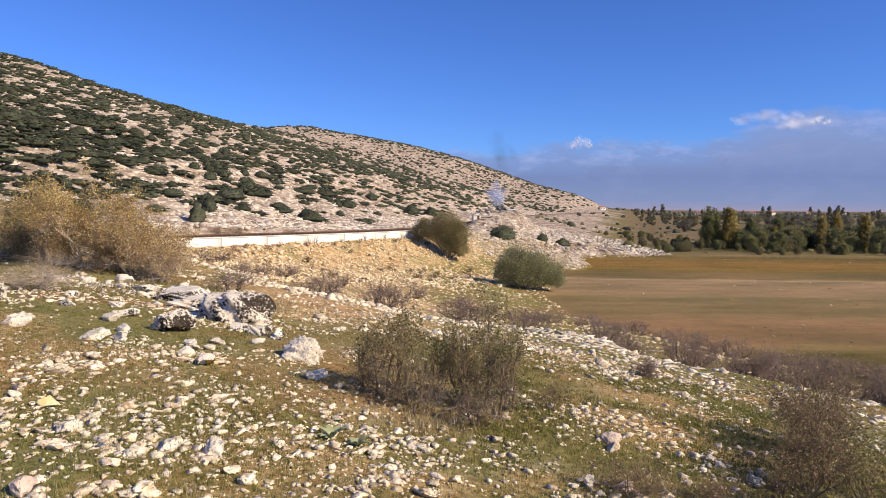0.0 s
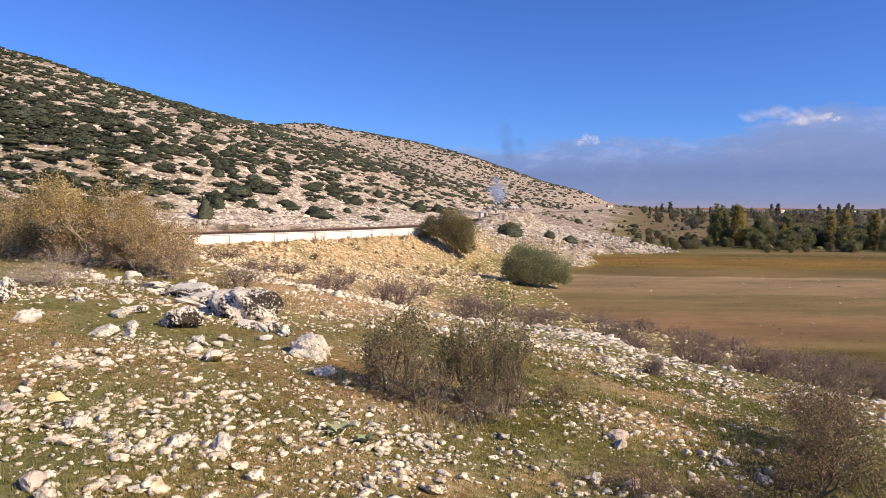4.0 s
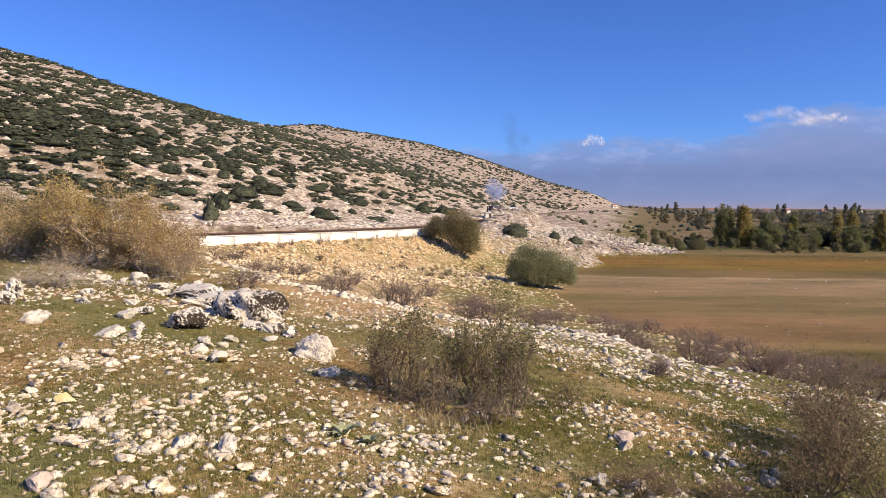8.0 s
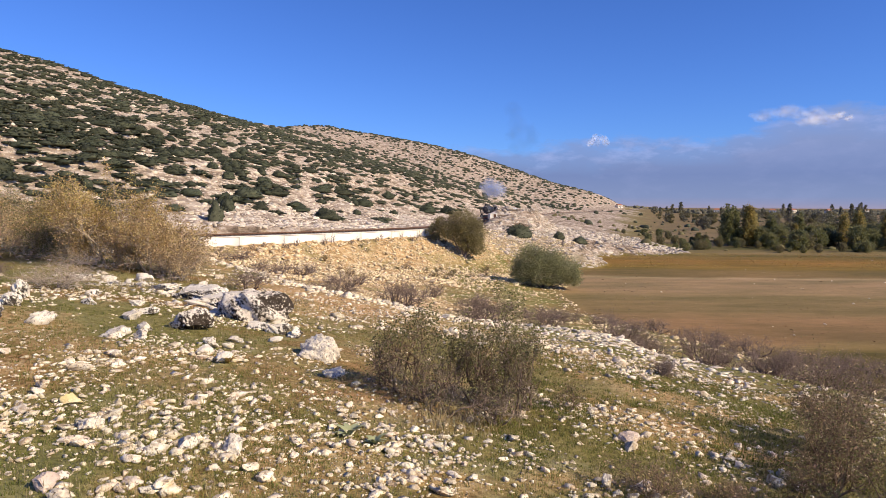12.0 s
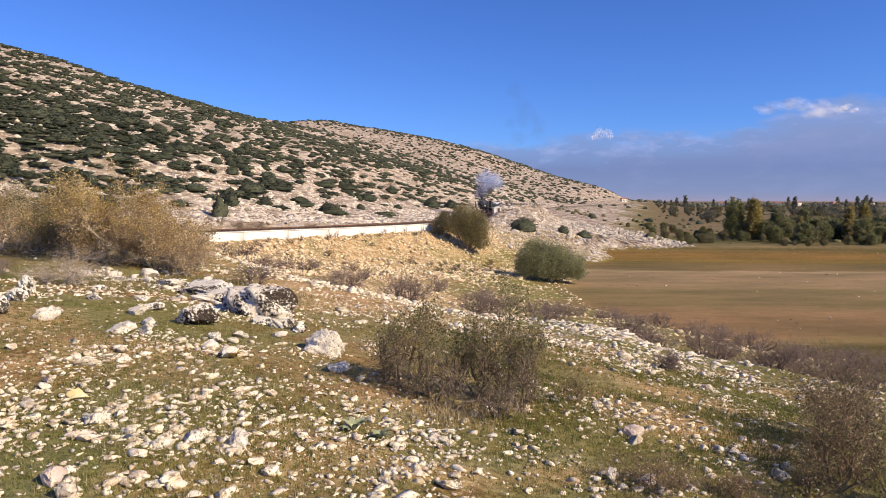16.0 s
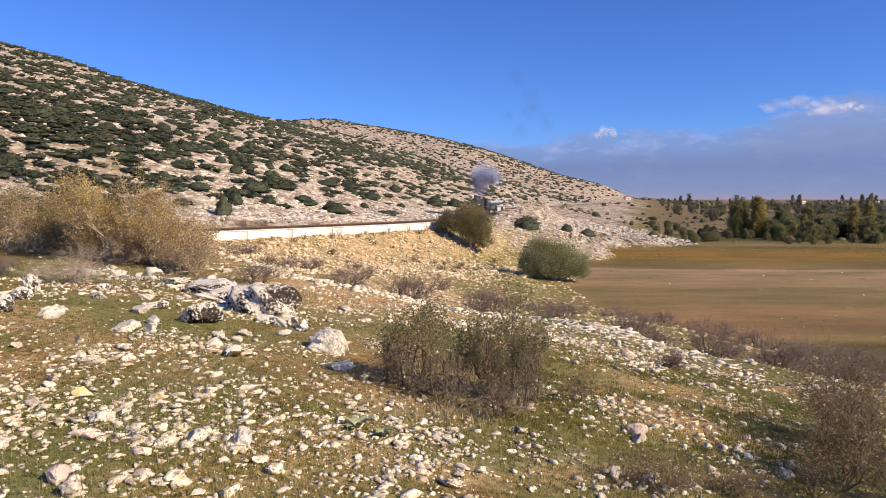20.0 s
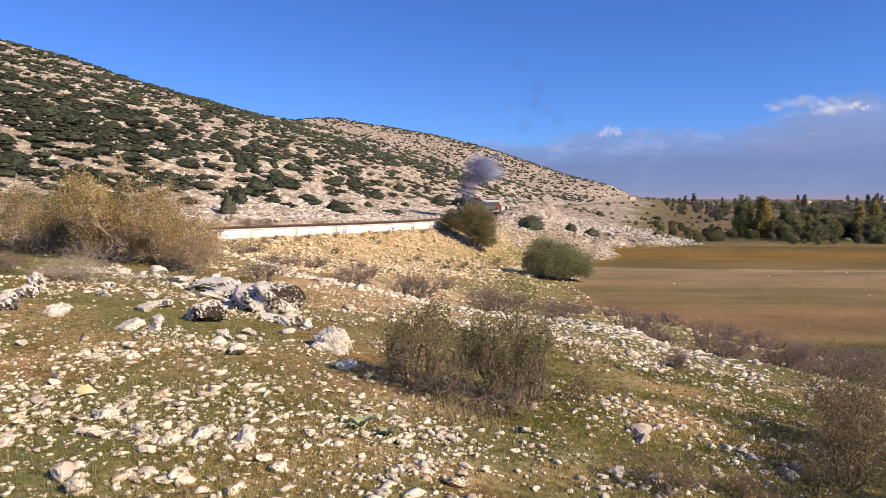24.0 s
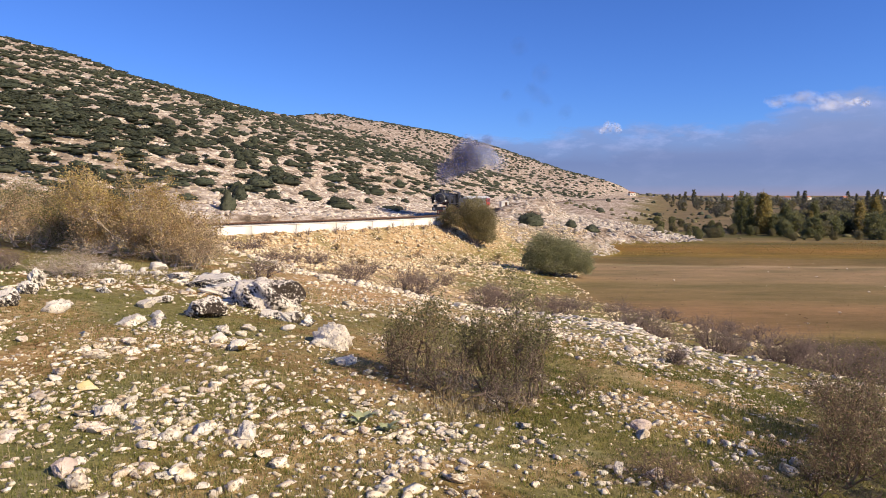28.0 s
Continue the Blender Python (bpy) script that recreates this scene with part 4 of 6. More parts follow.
def on_terrace(rng, n):
    x, y = rng.uniform(12, 70, n), rng.uniform(128, 225, n)
    d, near = track_offset(x, y)
    z = height(x, y)
    p = 0.3 + 2.0 * np.clip(fbm(x / 9, y / 9, 3, 71) + 0.15, 0, 1)
    ok = (d > 4) & (z > 0.25) & (rng.random(n) < p)
    return x[ok], y[ok]


v, f = many(STONE_FAR, *scatter(rng, 15000, on_terrace, lambda r, n: np.clip(r.lognormal(-0.35, 0.55, n), 0.25, 2.6), STONE_FAR, 0.3, (0.4, 0.9)))
tagged(mesh_part("rock_outcrop", v, f, TERRACE_ROCK, None), "grey-white limestone outcrops above the field's edge", "rock outcrop", kind="stuff")


def on_hill(rng, n):
    a = np.radians(rng.uniform(-38, 16, n))
    r = np.exp(rng.uniform(math.log(80), math.log(330), n))
    x, y = r * np.sin(a), r * np.cos(a)
    d, near = track_offset(x, y)
    ok = (d < -4) & (rng.random(n) < 0.3 + 2 * np.clip(fbm(x / 8, y / 8, 3, 75) + 0.1, 0, 1))
    return x[ok], y[ok]


v, f = many(STONE_FAR, *scatter(rng, 70000, on_hill, lambda r, n: np.clip(r.lognormal(-0.5, 0.55, n), 0.2, 2.2), STONE_FAR, 0.35, (0.4, 0.9)))
tagged(mesh_part("hill_rocks", v, f, HILL_ROCK, None), "pale limestone ledges and blocks on the hillside", "rocks", kind="stuff")


def below_brow(rng, n):
    x, y = rng.uniform(-16, 33, n), rng.uniform(26, 106, n)
    z = height(x, y)
    ok = (z > 0.12) & (z < 7.5) & (track_offset(x, y)[0] > 10) & (rng.random(n) < 0.25 + 2.2 * np.clip(fbm(x / 7, y / 7, 3, 77) + 0.1, 0, 1))
    return x[ok], y[ok]


v, f = many(STONE_FAR, *scatter(rng, 15000, below_brow, lambda r, n: np.clip(r.lognormal(-1.3, 0.45, n), 0.12, 0.8), STONE_FAR))
tagged(mesh_part("slope_stones", v, f, SCREE_ROCK, None), "pale stones strewn over the slope down to the field", "stones", kind="stuff")


def on_field(rng, n):
    a = np.radians(rng.uniform(2, 36, n))
    r = rng.uniform(60, 190, n)
    x, y = r * np.sin(a), r * np.cos(a)
    ok = height(x, y) < 0.3
    return x[ok], y[ok]


def on_foot(rng, n):
    """The stony flats between the line and the hill's foot."""
    x, y = rng.uniform(18, 150, n), rng.uniform(195, 460, n)
    d, near = track_offset(x, y)
    ok = (d < -4) & (x / y < 0.36) & (rng.random(n) < 0.25 + 2.4 * np.clip(fbm(x / 10, y / 10, 3, 76) + 0.1, 0, 1))
    return x[ok], y[ok]


v, f = many(STONE_FAR, *scatter(rng, 16000, on_foot, lambda r, n: np.clip(r.lognormal(-0.35, 0.5, n), 0.3, 2.4), STONE_FAR, 0.3, (0.4, 0.9)))
tagged(mesh_part("foot_rocks", v, f, HILL_ROCK, None), "pale limestone blocks strewn along the hill's foot", "rocks", kind="stuff")


def weeds(rng, n):
    x, y = rng.uniform(28, 150, n), rng.uniform(134, 176, n)
    ok = (height(x, y) < 0.25) & (x / y < 0.75) & (rng.random(n) < 0.35 + 2.5 * np.clip(fbm(x / 14, y / 4, 3, 78) + 0.05, 0, 1))
    return x[ok], y[ok]


v, f = many(CHIPS, *scatter(rng, 16000, weeds, lambda r, n: np.clip(r.lognormal(-1.6, 0.4, n), 0.08, 0.5), CHIPS, 0.2, (0.7, 1.4)))
tagged(mesh_part("field_weeds", v, f, WEED, None), "rust-brown dry weeds along the field's far side", "weeds", kind="stuff")


def clods(rng, n):
    x, y = rng.uniform(14, 150, n), np.exp(rng.uniform(math.log(40), math.log(190), n))
    ok = (height(x, y) < 0.2) & (x / y < 0.75) & (x > 16) & (rng.random(n) < 0.25 + 2.5 * np.clip(fbm(x / 16, y / 5, 3, 79) + 0.08, 0, 1))
    return x[ok], y[ok]


v, f = many(CHIPS, *scatter(rng, 16000, clods, lambda r, n: np.clip(r.lognormal(-1.25, 0.45, n), 0.1, 0.8), CHIPS, 0.35, (0.3, 0.7)))
tagged(mesh_part("field_clods", v, f, CLOD, None), "dry weeds and clods of earth strewn over the field", "clods", kind="stuff")
v, f = many(STONE_FAR, *scatter(rng, 34, on_field, lambda r, n: r.uniform(0.15, 0.5, n), STONE_FAR))
tagged(mesh_part("field_stones", v, f, LIMESTONE, None), "scattered white stones lying on the field", "stones", kind="stuff")


def rock(name, x, y, size, material, seed, label, turn=0.0, sink=0.2, level=5, rough=0.45, facets=4):
    if level > 3:
        v, f = craggy(seed, level, 1.0, facets, rough)
    else:
        v, f = craggy(seed, 4, 0.9, 9, 0.35)
    v = v * np.array(size)
    ob = new(name, mesh_from(name, v, f, material, False))
    ob.matrix_basis = pose(x, y, ground_z(x, y) + size[2] * (0.42 - sink), 0, 0, turn)
    return tagged(ob, label, "rock")


rock("lichened_rock", -2.55, 9.75, (1.0, 0.9, 0.84), LICHEN_CAP, 104, "rounded limestone rock capped with black lichen", 10, 0.24, rough=0.26, facets=2)
for k, (x, y, size) in enumerate([(-3.95, 11.1, (1.2, 0.8, 0.3)), (-3.4, 10.6, (1.0, 0.9, 0.34)), (-2.95, 10.0, (0.7, 0.6, 0.36)), (-4.6, 11.5, (0.7, 0.5, 0.2))]):
    rock("lichened_slab", x, y, size, LICHEN_ROCK, 107 + 30 * k, "low broken limestone slab with black lichen spots", -18 + 50 * k, rough=0.5, facets=6)
rock("lichened_stone", -2.95, 8.25, (0.5, 0.38, 0.36), LICHEN_CAP, 109, "rounded limestone lump with a black lichen cap", 20, rough=0.3)
rock("boulder", -1.28, 7.5, (0.48, 0.4, 0.38), BOULDER_ROCK, 118, "rough white limestone boulder on the turf", 140, 0.28, rough=0.3, facets=6)
rock("standing_stone", 1.25, 4.62, (0.07, 0.05, 0.15), BOULDER_ROCK, 113, "small upright white stone in the grass", 10, 0.05, 3)
rock("flat_stone", 1.75, 5.75, (0.21, 0.17, 0.12), PINK_STONE, 115, "pinkish grey flat-topped stone", 30, 0.15, 3)
rock("yellow_stone", -2.62, 4.83, (0.17, 0.14, 0.11), YELLOW_STONE, 117, "yellow-stained limestone lump in the turf", 40, 0.25, 3)
rock("cream_stone", -2.26, 4.36, (0.22, 0.18, 0.16), BOULDER_ROCK, 119, "cream-white angular limestone block", 70, 0.25, 3)
rock("white_stone", -1.54, 4.16, (0.2, 0.16, 0.15), BOULDER_ROCK, 121, "bright white angular limestone block", 25, 0.15, 3)
rock("pointed_stone", -1.26, 4.2, (0.16, 0.15, 0.2), BOULDER_ROCK, 123, "pointed pale limestone block", 65, 0.15, 3)
rock("pink_stone", -2.0, 3.38, (0.16, 0.13, 0.12), PINK_STONE, 125, "smooth pinkish limestone block", 15, 0.15, 3)
rock("bottom_slab", -1.3, 3.05, (0.32, 0.16, 0.1), BOULDER_ROCK, 127, "long white limestone slab sunk in the grass", 5, 0.2, 3)
rock("leaning_rock", -5.45, 8.9, (0.22, 0.26, 0.36), LICHEN_ROCK, 129, "grey-white weathered limestone block beside a dry shrub", 35)
rock("weathered_rock", -4.85, 7.3, (0.28, 0.28, 0.28), LICHEN_ROCK, 131, "weathered limestone block with dark lichen", 70)
rock("weathered_rock", -5.2, 8.3, (0.22, 0.22, 0.2), LICHEN_ROCK, 133, "weathered limestone lump with dark lichen", 20)
for k, (x, y, w) in enumerate([(-2.27, 8.85, 0.36), (-2.0, 8.75, 0.42), (-1.78, 8.6, 0.34), (-5.3, 11.7, 0.3), (-5.0, 11.5, 0.24), (-5.8, 12.0, 0.28), (-6.1, 11.6, 0.3)]):
    rock("broken_stone", x, y, (w, w * 0.6, w * 0.5), LICHEN_ROCK, 160 + k, "broken grey-white limestone lump in a chain of rocks", 41 * k, 0.15, 4, 0.45, 6)
for k, (x, y, size) in enumerate([(-3.8, 8.4, 0.3), (-3.82, 8.95, 0.28), (-3.39, 7.2, 0.34), (-3.36, 7.8, 0.26), (-3.15, 7.2, 0.28), (-1.9, 8.1, 0.2), (-4.3, 7.35, 0.32), (-2.35, 6.9, 0.24), (-2.5, 7.5, 0.2), (-4.6, 9.0, 0.24), (-4.2, 9.5, 0.22),
                                (-5.0, 9.9, 0.26), (-3.3, 12.0, 0.4), (-4.2, 12.3, 0.36), (-2.3, 7.8, 0.2), (-5.3, 12.4, 0.36), (-1.0, 6.7, 0.26), (-2.05, 6.55, 0.26)]):
    rock("mottled_stone", x, y, (size, size * 0.7, size * 0.5), LICHEN_ROCK if k % 2 else BOULDER_ROCK, 140 + k, "mottled grey-white limestone lump in the turf", 37 * k, 0.15, 4, 0.45, 6)

# ---- plants ----
def shrub(name, x, y, w, h, label, stems, depth, seed, twig=TWIG, leaf=None, n_leaf=0, leaf_size=0.03, lift=0.0, thin=0.012, spread=0.75, deep=None, second=None, kids=(2, 4)):
    """A shrub of forking twigs from one root, with leaves towards the ends; w and h are its width and height."""
    rng = np.random.default_rng(seed)
    out, tips = [], []
    for k in range(stems):
        a = rng.uniform(0, 2 * math.pi)
        lean = rng.uniform(0.15, 1.1)
        base = (0.12 * w * math.cos(a), 0.12 * w * math.sin(a), -0.05)
        grow(rng, base, (math.cos(a) * lean, math.sin(a) * lean, 1.0), 0.62 * rng.uniform(0.75, 1.15), thin * rng.uniform(0.7, 1.3) * 1.6, depth, spread, out, tips, 0.25, kids)
    v, f = tubes(out)
    t = np.array(tips)
    spanx, spanz = np.percentile(np.abs(t[:, :2]), 96) * 2, np.percentile(t[:, 2], 99.5)
    k = np.array([w / spanx, (deep or w) / spanx, h / spanz])
    root = tagged(new(name), label, "shrub")
    root.matrix_basis = pose(x, y, ground_z(x, y) + lift)
    mesh_part("branchwork", v * k, f, twig, root)
    if leaf and n_leaf:
        p = t[rng.integers(0, len(t), n_leaf)] * k + rng.normal(0, 0.05 * w ** 0.5 * 0.5, (n_leaf, 3))
        p[:, 2] = np.maximum(p[:, 2], 0.03)
        keep = p[:, 2] > h * 0.25 * rng.random(n_leaf)
        lv, lf = leaves(p[keep], leaf_size, rng)
        mesh_part("foliage", lv, lf, leaf, root)
    if second:
        p = t[rng.integers(0, len(t), second[1])] * k + rng.normal(0, 0.03 * w, (second[1], 3))
        keep = rng.random(len(p)) < smoothstep(second[2] * h, 0.9 * h, p[:, 2]) + 0.06
        mesh_part("foliage", *leaves(p[keep], leaf_size, rng), second[0], root)
    return root


shrub("hawthorn", -6.6, 13.9, 2.2, 1.72, "rounded autumn shrub with dense golden leaves on grey twigs", 11, 3, 201, TWIG, BROWN_LEAF, 26000, 0.034, spread=0.8, thin=0.015, second=(GOLD_LEAF, 60000, 0.4))
shrub("hawthorn", -5.45, 13.5, 1.9, 1.25, "leggy autumn shrub with withered brown leaves", 12, 3, 221, TWIG, BROWN_LEAF, 26000, 0.034, spread=0.8, thin=0.015, second=(GOLD_LEAF, 16000, 0.4))
shrub("hawthorn", -4.95, 13.0, 1.3, 0.8, "low tangle of brown twigs with few yellow leaves", 12, 3, 202, TWIG, BROWN_LEAF, 5000, 0.03, second=(GOLD_LEAF, 2500, 0.5))
shrub("hawthorn", -9.2, 14.6, 2.8, 1.45, "rounded autumn shrub with olive and golden leaves", 11, 3, 203, TWIG, BROWN_LEAF, 30000, 0.034, second=(GREEN_LEAF, 26000, 0.3))
shrub("hawthorn", -7.8, 14.8, 2.0, 1.25, "low autumn shrub with olive leaves and grey twigs", 10, 3, 204, TWIG, GREEN_LEAF, 14000, 0.036, second=(GOLD_LEAF, 9000, 0.4))
shrub("thorn_shrub", -5.75, 10.3, 1.3, 0.55, "low dry grey thorn shrub among the stones", 12, 3, 205, TWIG, thin=0.012)
shrub("thorn_shrub", -6.75, 10.2, 0.7, 0.4, "low dry grey thorn shrub beside weathered rocks", 10, 3, 206, PURPLE_TWIG)
shrub("thorn_shrub", -3.6, 13.0, 1.2, 0.5, "low purplish dry shrub behind the lichened slab", 8, 3, 207, PURPLE_TWIG)
for k, (x, y, w, h, n) in enumerate([(-0.5, 6.6, 0.55, 0.45, 250), (-0.27, 6.4, 0.6, 0.72, 550), (0.0, 6.15, 0.6, 0.58, 350), (0.2, 6.5, 0.5, 0.74, 700), (0.45, 6.3, 0.6, 0.7, 500), (0.66, 6.5, 0.62, 1.04, 900),
                                     (0.82, 6.2, 0.55, 0.66, 350), (1.0, 6.6, 0.5, 0.72, 500), (0.1, 5.85, 0.7, 0.3, 100), (0.6, 5.9, 0.6, 0.38, 150)]):
    shrub("scrub_oak", x, y, w * 1.1, h * 1.18, "tangled grey-brown shrub with small olive leaves at its twig ends", 4, 3, 250 + k, BROWN_TWIG if k % 3 == 1 else GREY_TWIG, GREEN_LEAF, n, 0.022, thin=0.021, spread=1.35, second=(GREEN_LEAF, n * 7, 0.45), kids=(2, 4))
shrub("scrub_oak", 1.42, 6.6, 0.42, 0.36, "small bare dark shrub in the grass", 8, 3, 210, BROWN_TWIG, GREEN_LEAF, 120, 0.024, thin=0.01)
for k, (x, y, w, h, n) in enumerate([(3.05, 5.0, 0.8, 0.72, 2600), (3.5, 5.5, 0.9, 0.9, 3000), (4.2, 6.4, 1.1, 1.0, 3000), (3.8, 5.9, 0.9, 0.85, 2600), (2.75, 4.75, 0.5, 0.4, 1200), (3.25, 3.95, 1.1, 1.0, 6000), (3.9, 4.6, 1.2, 1.1, 6000)]):
    shrub("scrub_oak", x, y, w, h, "dark twiggy shrub with brown-green leaves on the slope", 6, 3, 320 + k, BROWN_TWIG, GREEN_LEAF, n // 2, 0.02, thin=0.016, spread=0.95, second=(BROWN_LEAF, n // 8, 0.3))
shrub("thorn_shrub", 1.55, 4.5, 0.6, 0.3, "low dry brown spiny shrub in the grass", 12, 3, 213, BROWN_TWIG, BROWN_LEAF, 300, 0.02, thin=0.009)
shrub("thorn_shrub", 2.1, 4.5, 0.5, 0.22, "low dry brown spiny shrub", 10, 3, 214, BROWN_TWIG, BROWN_LEAF, 200, 0.02, thin=0.009)
for k, (x, y, w, h) in enumerate([(4.6, 15.9, 1.3, 0.9), (6.4, 15.2, 1.7, 1.1), (8.2, 14.9, 2.0, 1.3), (9.4, 13.6, 1.8, 1.2), (10.6, 13.0, 1.8, 1.1), (12.0, 13.5, 2.0, 1.3),
                                  (3.6, 10.1, 0.6, 0.35), (6.9, 13.3, 1.2, 0.7), (-0.9, 19.6, 1.6, 1.0), (1.3, 18.6, 1.6, 0.95), (2.9, 17.4, 1.4, 0.8), (-3.4, 23.0, 2.2, 0.9), (7.4, 16.2, 1.8, 1.0), (13.4, 12.6, 2.2, 1.3), (11.4, 15.2, 2.2, 1.3), (9.0, 16.0, 2.0, 1.2), (5.4, 17.0, 1.6, 1.0), (14.6, 14.4, 2.4, 1.4), (7.6, 12.2, 1.3, 0.8), (8.6, 11.2, 1.4, 0.9), (9.6, 11.8, 1.5, 1.0)]):
    shrub("bare_shrub", x, y, w, h, "leafless purplish-grey shrub on the stony brow", 20, 3, 220 + k, PURPLE_TWIG, thin=0.017, kids=(2, 3))
for k, (x, y, w, h) in enumerate([(-19.4, 72.5, 5.5, 1.7), (-15.4, 74.2, 6.0, 1.8), (-8.8, 71.4, 5.5, 2.0), (-1.1, 68.1, 6.0, 1.9), (3.9, 64.9, 4.0, 1.8),
                                  (6.2, 62.5, 4.5, 1.5), (9.2, 61.0, 5.0, 1.6), (12.9, 63.6, 5.0, 1.5), (17.5, 66.0, 4.5, 1.3), (20.6, 62.5, 5.0, 1.5), (23.8, 58.0, 5.0, 1.6), (26.5, 54.5, 4.5, 2.0), (30.0, 51.0, 5.0, 1.6), (33.0, 49.0, 5.5, 1.8), (-24.0, 80.0, 6.0, 1.8)]):
    shrub("bare_thicket", x, y, w * 0.9, h * 0.8, "purplish-brown leafless thicket at the embankment's foot", 17, 3, 340 + k, PURPLE_TWIG, BROWN_LEAF, 500, 0.1, thin=0.026, spread=1.0, kids=(2, 3))


def tree(name, w, h, label, material, seed, trunk=0.2, clear=0.2, n=2600, leaf=0.3, columnar=False, stems=1, bark=BARK, bushy=False):
    """A tree at the origin: trunk, limbs and a crown of leaves in clumps, uneven and with gaps."""
    rng = np.random.default_rng(seed)
    out, tips = [], []
    root = tagged(new(name), label, "tree")
    top = h * (0.95 if columnar else 0.7)
    stem = []
    for s in range(stems):
        p = np.array([rng.normal(0, 0.25 * (stems > 1)), rng.normal(0, 0.25 * (stems > 1)), -0.3])
        lean = rng.normal(0, 0.25 * (stems > 1), 2)
        for k in range(6):
            q = np.array([p[0] + lean[0] * h / 8 + rng.normal(0, 0.03 * w), p[1] + lean[1] * h / 8 + rng.normal(0, 0.03 * w), top * (k + 1) / 6])
            stem.append((p, q, trunk * (1 - k / 7), trunk * (1 - (k + 1) / 7)))
            if k >= 1:
                for _ in range(4 if not columnar else 5):
                    a = rng.uniform(0, 2 * math.pi)
                    up = 1.6 if columnar else rng.uniform(0.1, 0.9)
                    reach = (w * 0.5 if not columnar else w * 0.42) * math.sin(math.pi * min(1, 0.25 + 0.72 * k / 6)) ** 0.6
                    grow(rng, q, (math.cos(a), math.sin(a), up), reach * rng.uniform(0.6, 1.0), trunk * 0.3, 1, 0.6, out, tips)
            p = q
    t = np.array(tips)
    t = t[t[:, 2] > h * clear]
    if bushy:  # a rounded mass of clumps down to the ground
        u = rng.normal(size=(600, 3))
        u /= np.linalg.norm(u, axis=1)[:, None]
        u *= rng.uniform(0.45, 1.0, (600, 1)) ** 0.5 * (1 + 1.0 * fbm(u[:, 0] * 2.4 + seed, u[:, 1] * 2.4 + u[:, 2] * 2, 3, 4))[:, None]
        t = np.stack([u[:, 0] * w * 0.46, u[:, 1] * w * 0.46, h * (0.5 + clear) * 0.95 + u[:, 2] * h * (0.47 - clear * 0.5)], 1)
    centres = t[rng.integers(0, len(t), max(30, n // 24))]
    pts = np.repeat(centres, 24, 0)[:n]
    pts = pts + rng.normal(0, 1, pts.shape) * (0.055 * w if not columnar else 0.09 * w) * rng.uniform(0.6, 1.5, (len(pts), 1))
    pts[:, 2] = np.clip(pts[:, 2], h * clear * 0.6, h)
    mesh_part("trunk", *tubes(stem, 7), bark, root)
    tagged(mesh_part("branchwork", *tubes(out[::9] if bushy else out), bark, root), kind="stuff")
    mesh_part("crown", *leaves(pts, leaf, rng, 0.7), material, root)
    return root


def lobed_tree(name, x, y, lobes, label, material, seed, n, leaf, trunk=0.16, bark=BARK):
    """A spreading tree whose crown is made of uneven lobes: rows of centre (x, y, z) and reach (x, y, z) from its foot."""
    rng = np.random.default_rng(seed)
    root = tagged(new(name), label, "tree")
    root.matrix_basis = pose(x, y, ground_z(x, y))
    stem, limbs, tips = [], [], []
    size = np.array([a * b * c for *_, a, b, c in lobes]) ** 0.6
    points = []
    for (cx, cy, cz, rx, ry, rz), share in zip(lobes, size / size.sum()):
        p = np.array([rng.normal(0, 0.2), rng.normal(0, 0.2), -0.4])
        end = np.array([cx, cy, cz])
        for k in range(4):
            q = p + (end - p) / (4 - k) + rng.normal(0, 0.12, 3) * (k < 3)
            stem.append((p, q, trunk * (1 - k / 5), trunk * (1 - (k + 1) / 5)))
            p = q
        for _ in range(9):
            way = rng.normal(size=3)
            grow(rng, stem[-1][0] + (end - stem[-1][0]) * rng.random(), way * np.array([rx, ry, rz]) + (0, 0, 0.4), 0.8 * (rx + rz) / 2, trunk * 0.25, 1, 0.6, limbs, tips)
        m = max(12, int(n * share / 26))
        u = rng.normal(size=(m, 3))
        u /= np.linalg.norm(u, axis=1)[:, None]
        bulge = 1 + 0.9 * fbm(u[:, 0] * 2 + seed, u[:, 1] * 2 + u[:, 2] * 2.6 + cx, 3, 4)
        u *= (rng.uniform(0.25, 1.0, m) ** 0.45 * bulge)[:, None]
        c = end + u * np.array([rx, ry, rz])
        reach = 0.16 * (rx * ry * rz) ** (1 / 3)
        points.append(np.repeat(c, 26, 0) + rng.normal(0, 1, (m * 26, 3)) * np.repeat(rng.uniform(0.4, 1.5, m), 26)[:, None] * reach)
    pts = np.concatenate(points)
    pts = pts[pts[:, 2] > 0.15 + 0.5 * rng.random(len(pts))]
    mesh_part("trunk", *tubes(stem, 7), bark, root)
    tagged(mesh_part("branchwork", *tubes(limbs), bark, root), kind="stuff")
    mesh_part("crown", *leaves(pts, leaf, rng, 0.45), material, root)
    return root


lobed_tree("almond_tree", 5.5, 113.0, [(-0.6, 0, 6.0, 2.4, 2.3, 2.0), (1.5, 0, 4.4, 2.0, 2.1, 2.4), (2.3, 0, 2.0, 1.3, 1.5, 1.9), (-2.6, 0, 4.9, 1.5, 1.7, 1.5), (-0.3, 0.4, 3.7, 2.4, 2.0, 1.9), (0.7, 0, 2.4, 1.9, 1.6, 1.6)],
           "broad olive-brown tree leaning on the embankment's slope", TREE_LEAF, 301, 42000, 0.2, 0.17)
lobed_tree("almond_tree", 0.9, 114.5, [(0, 0, 2.3, 1.4, 1.4, 1.8), (-0.9, 0, 1.5, 1.1, 1.1, 1.3), (0.7, 0, 3.3, 0.9, 1.0, 1.1)],
           "small olive-green bush-like tree by the wall's end", TREE_LEAF, 302, 8000, 0.18, 0.09)
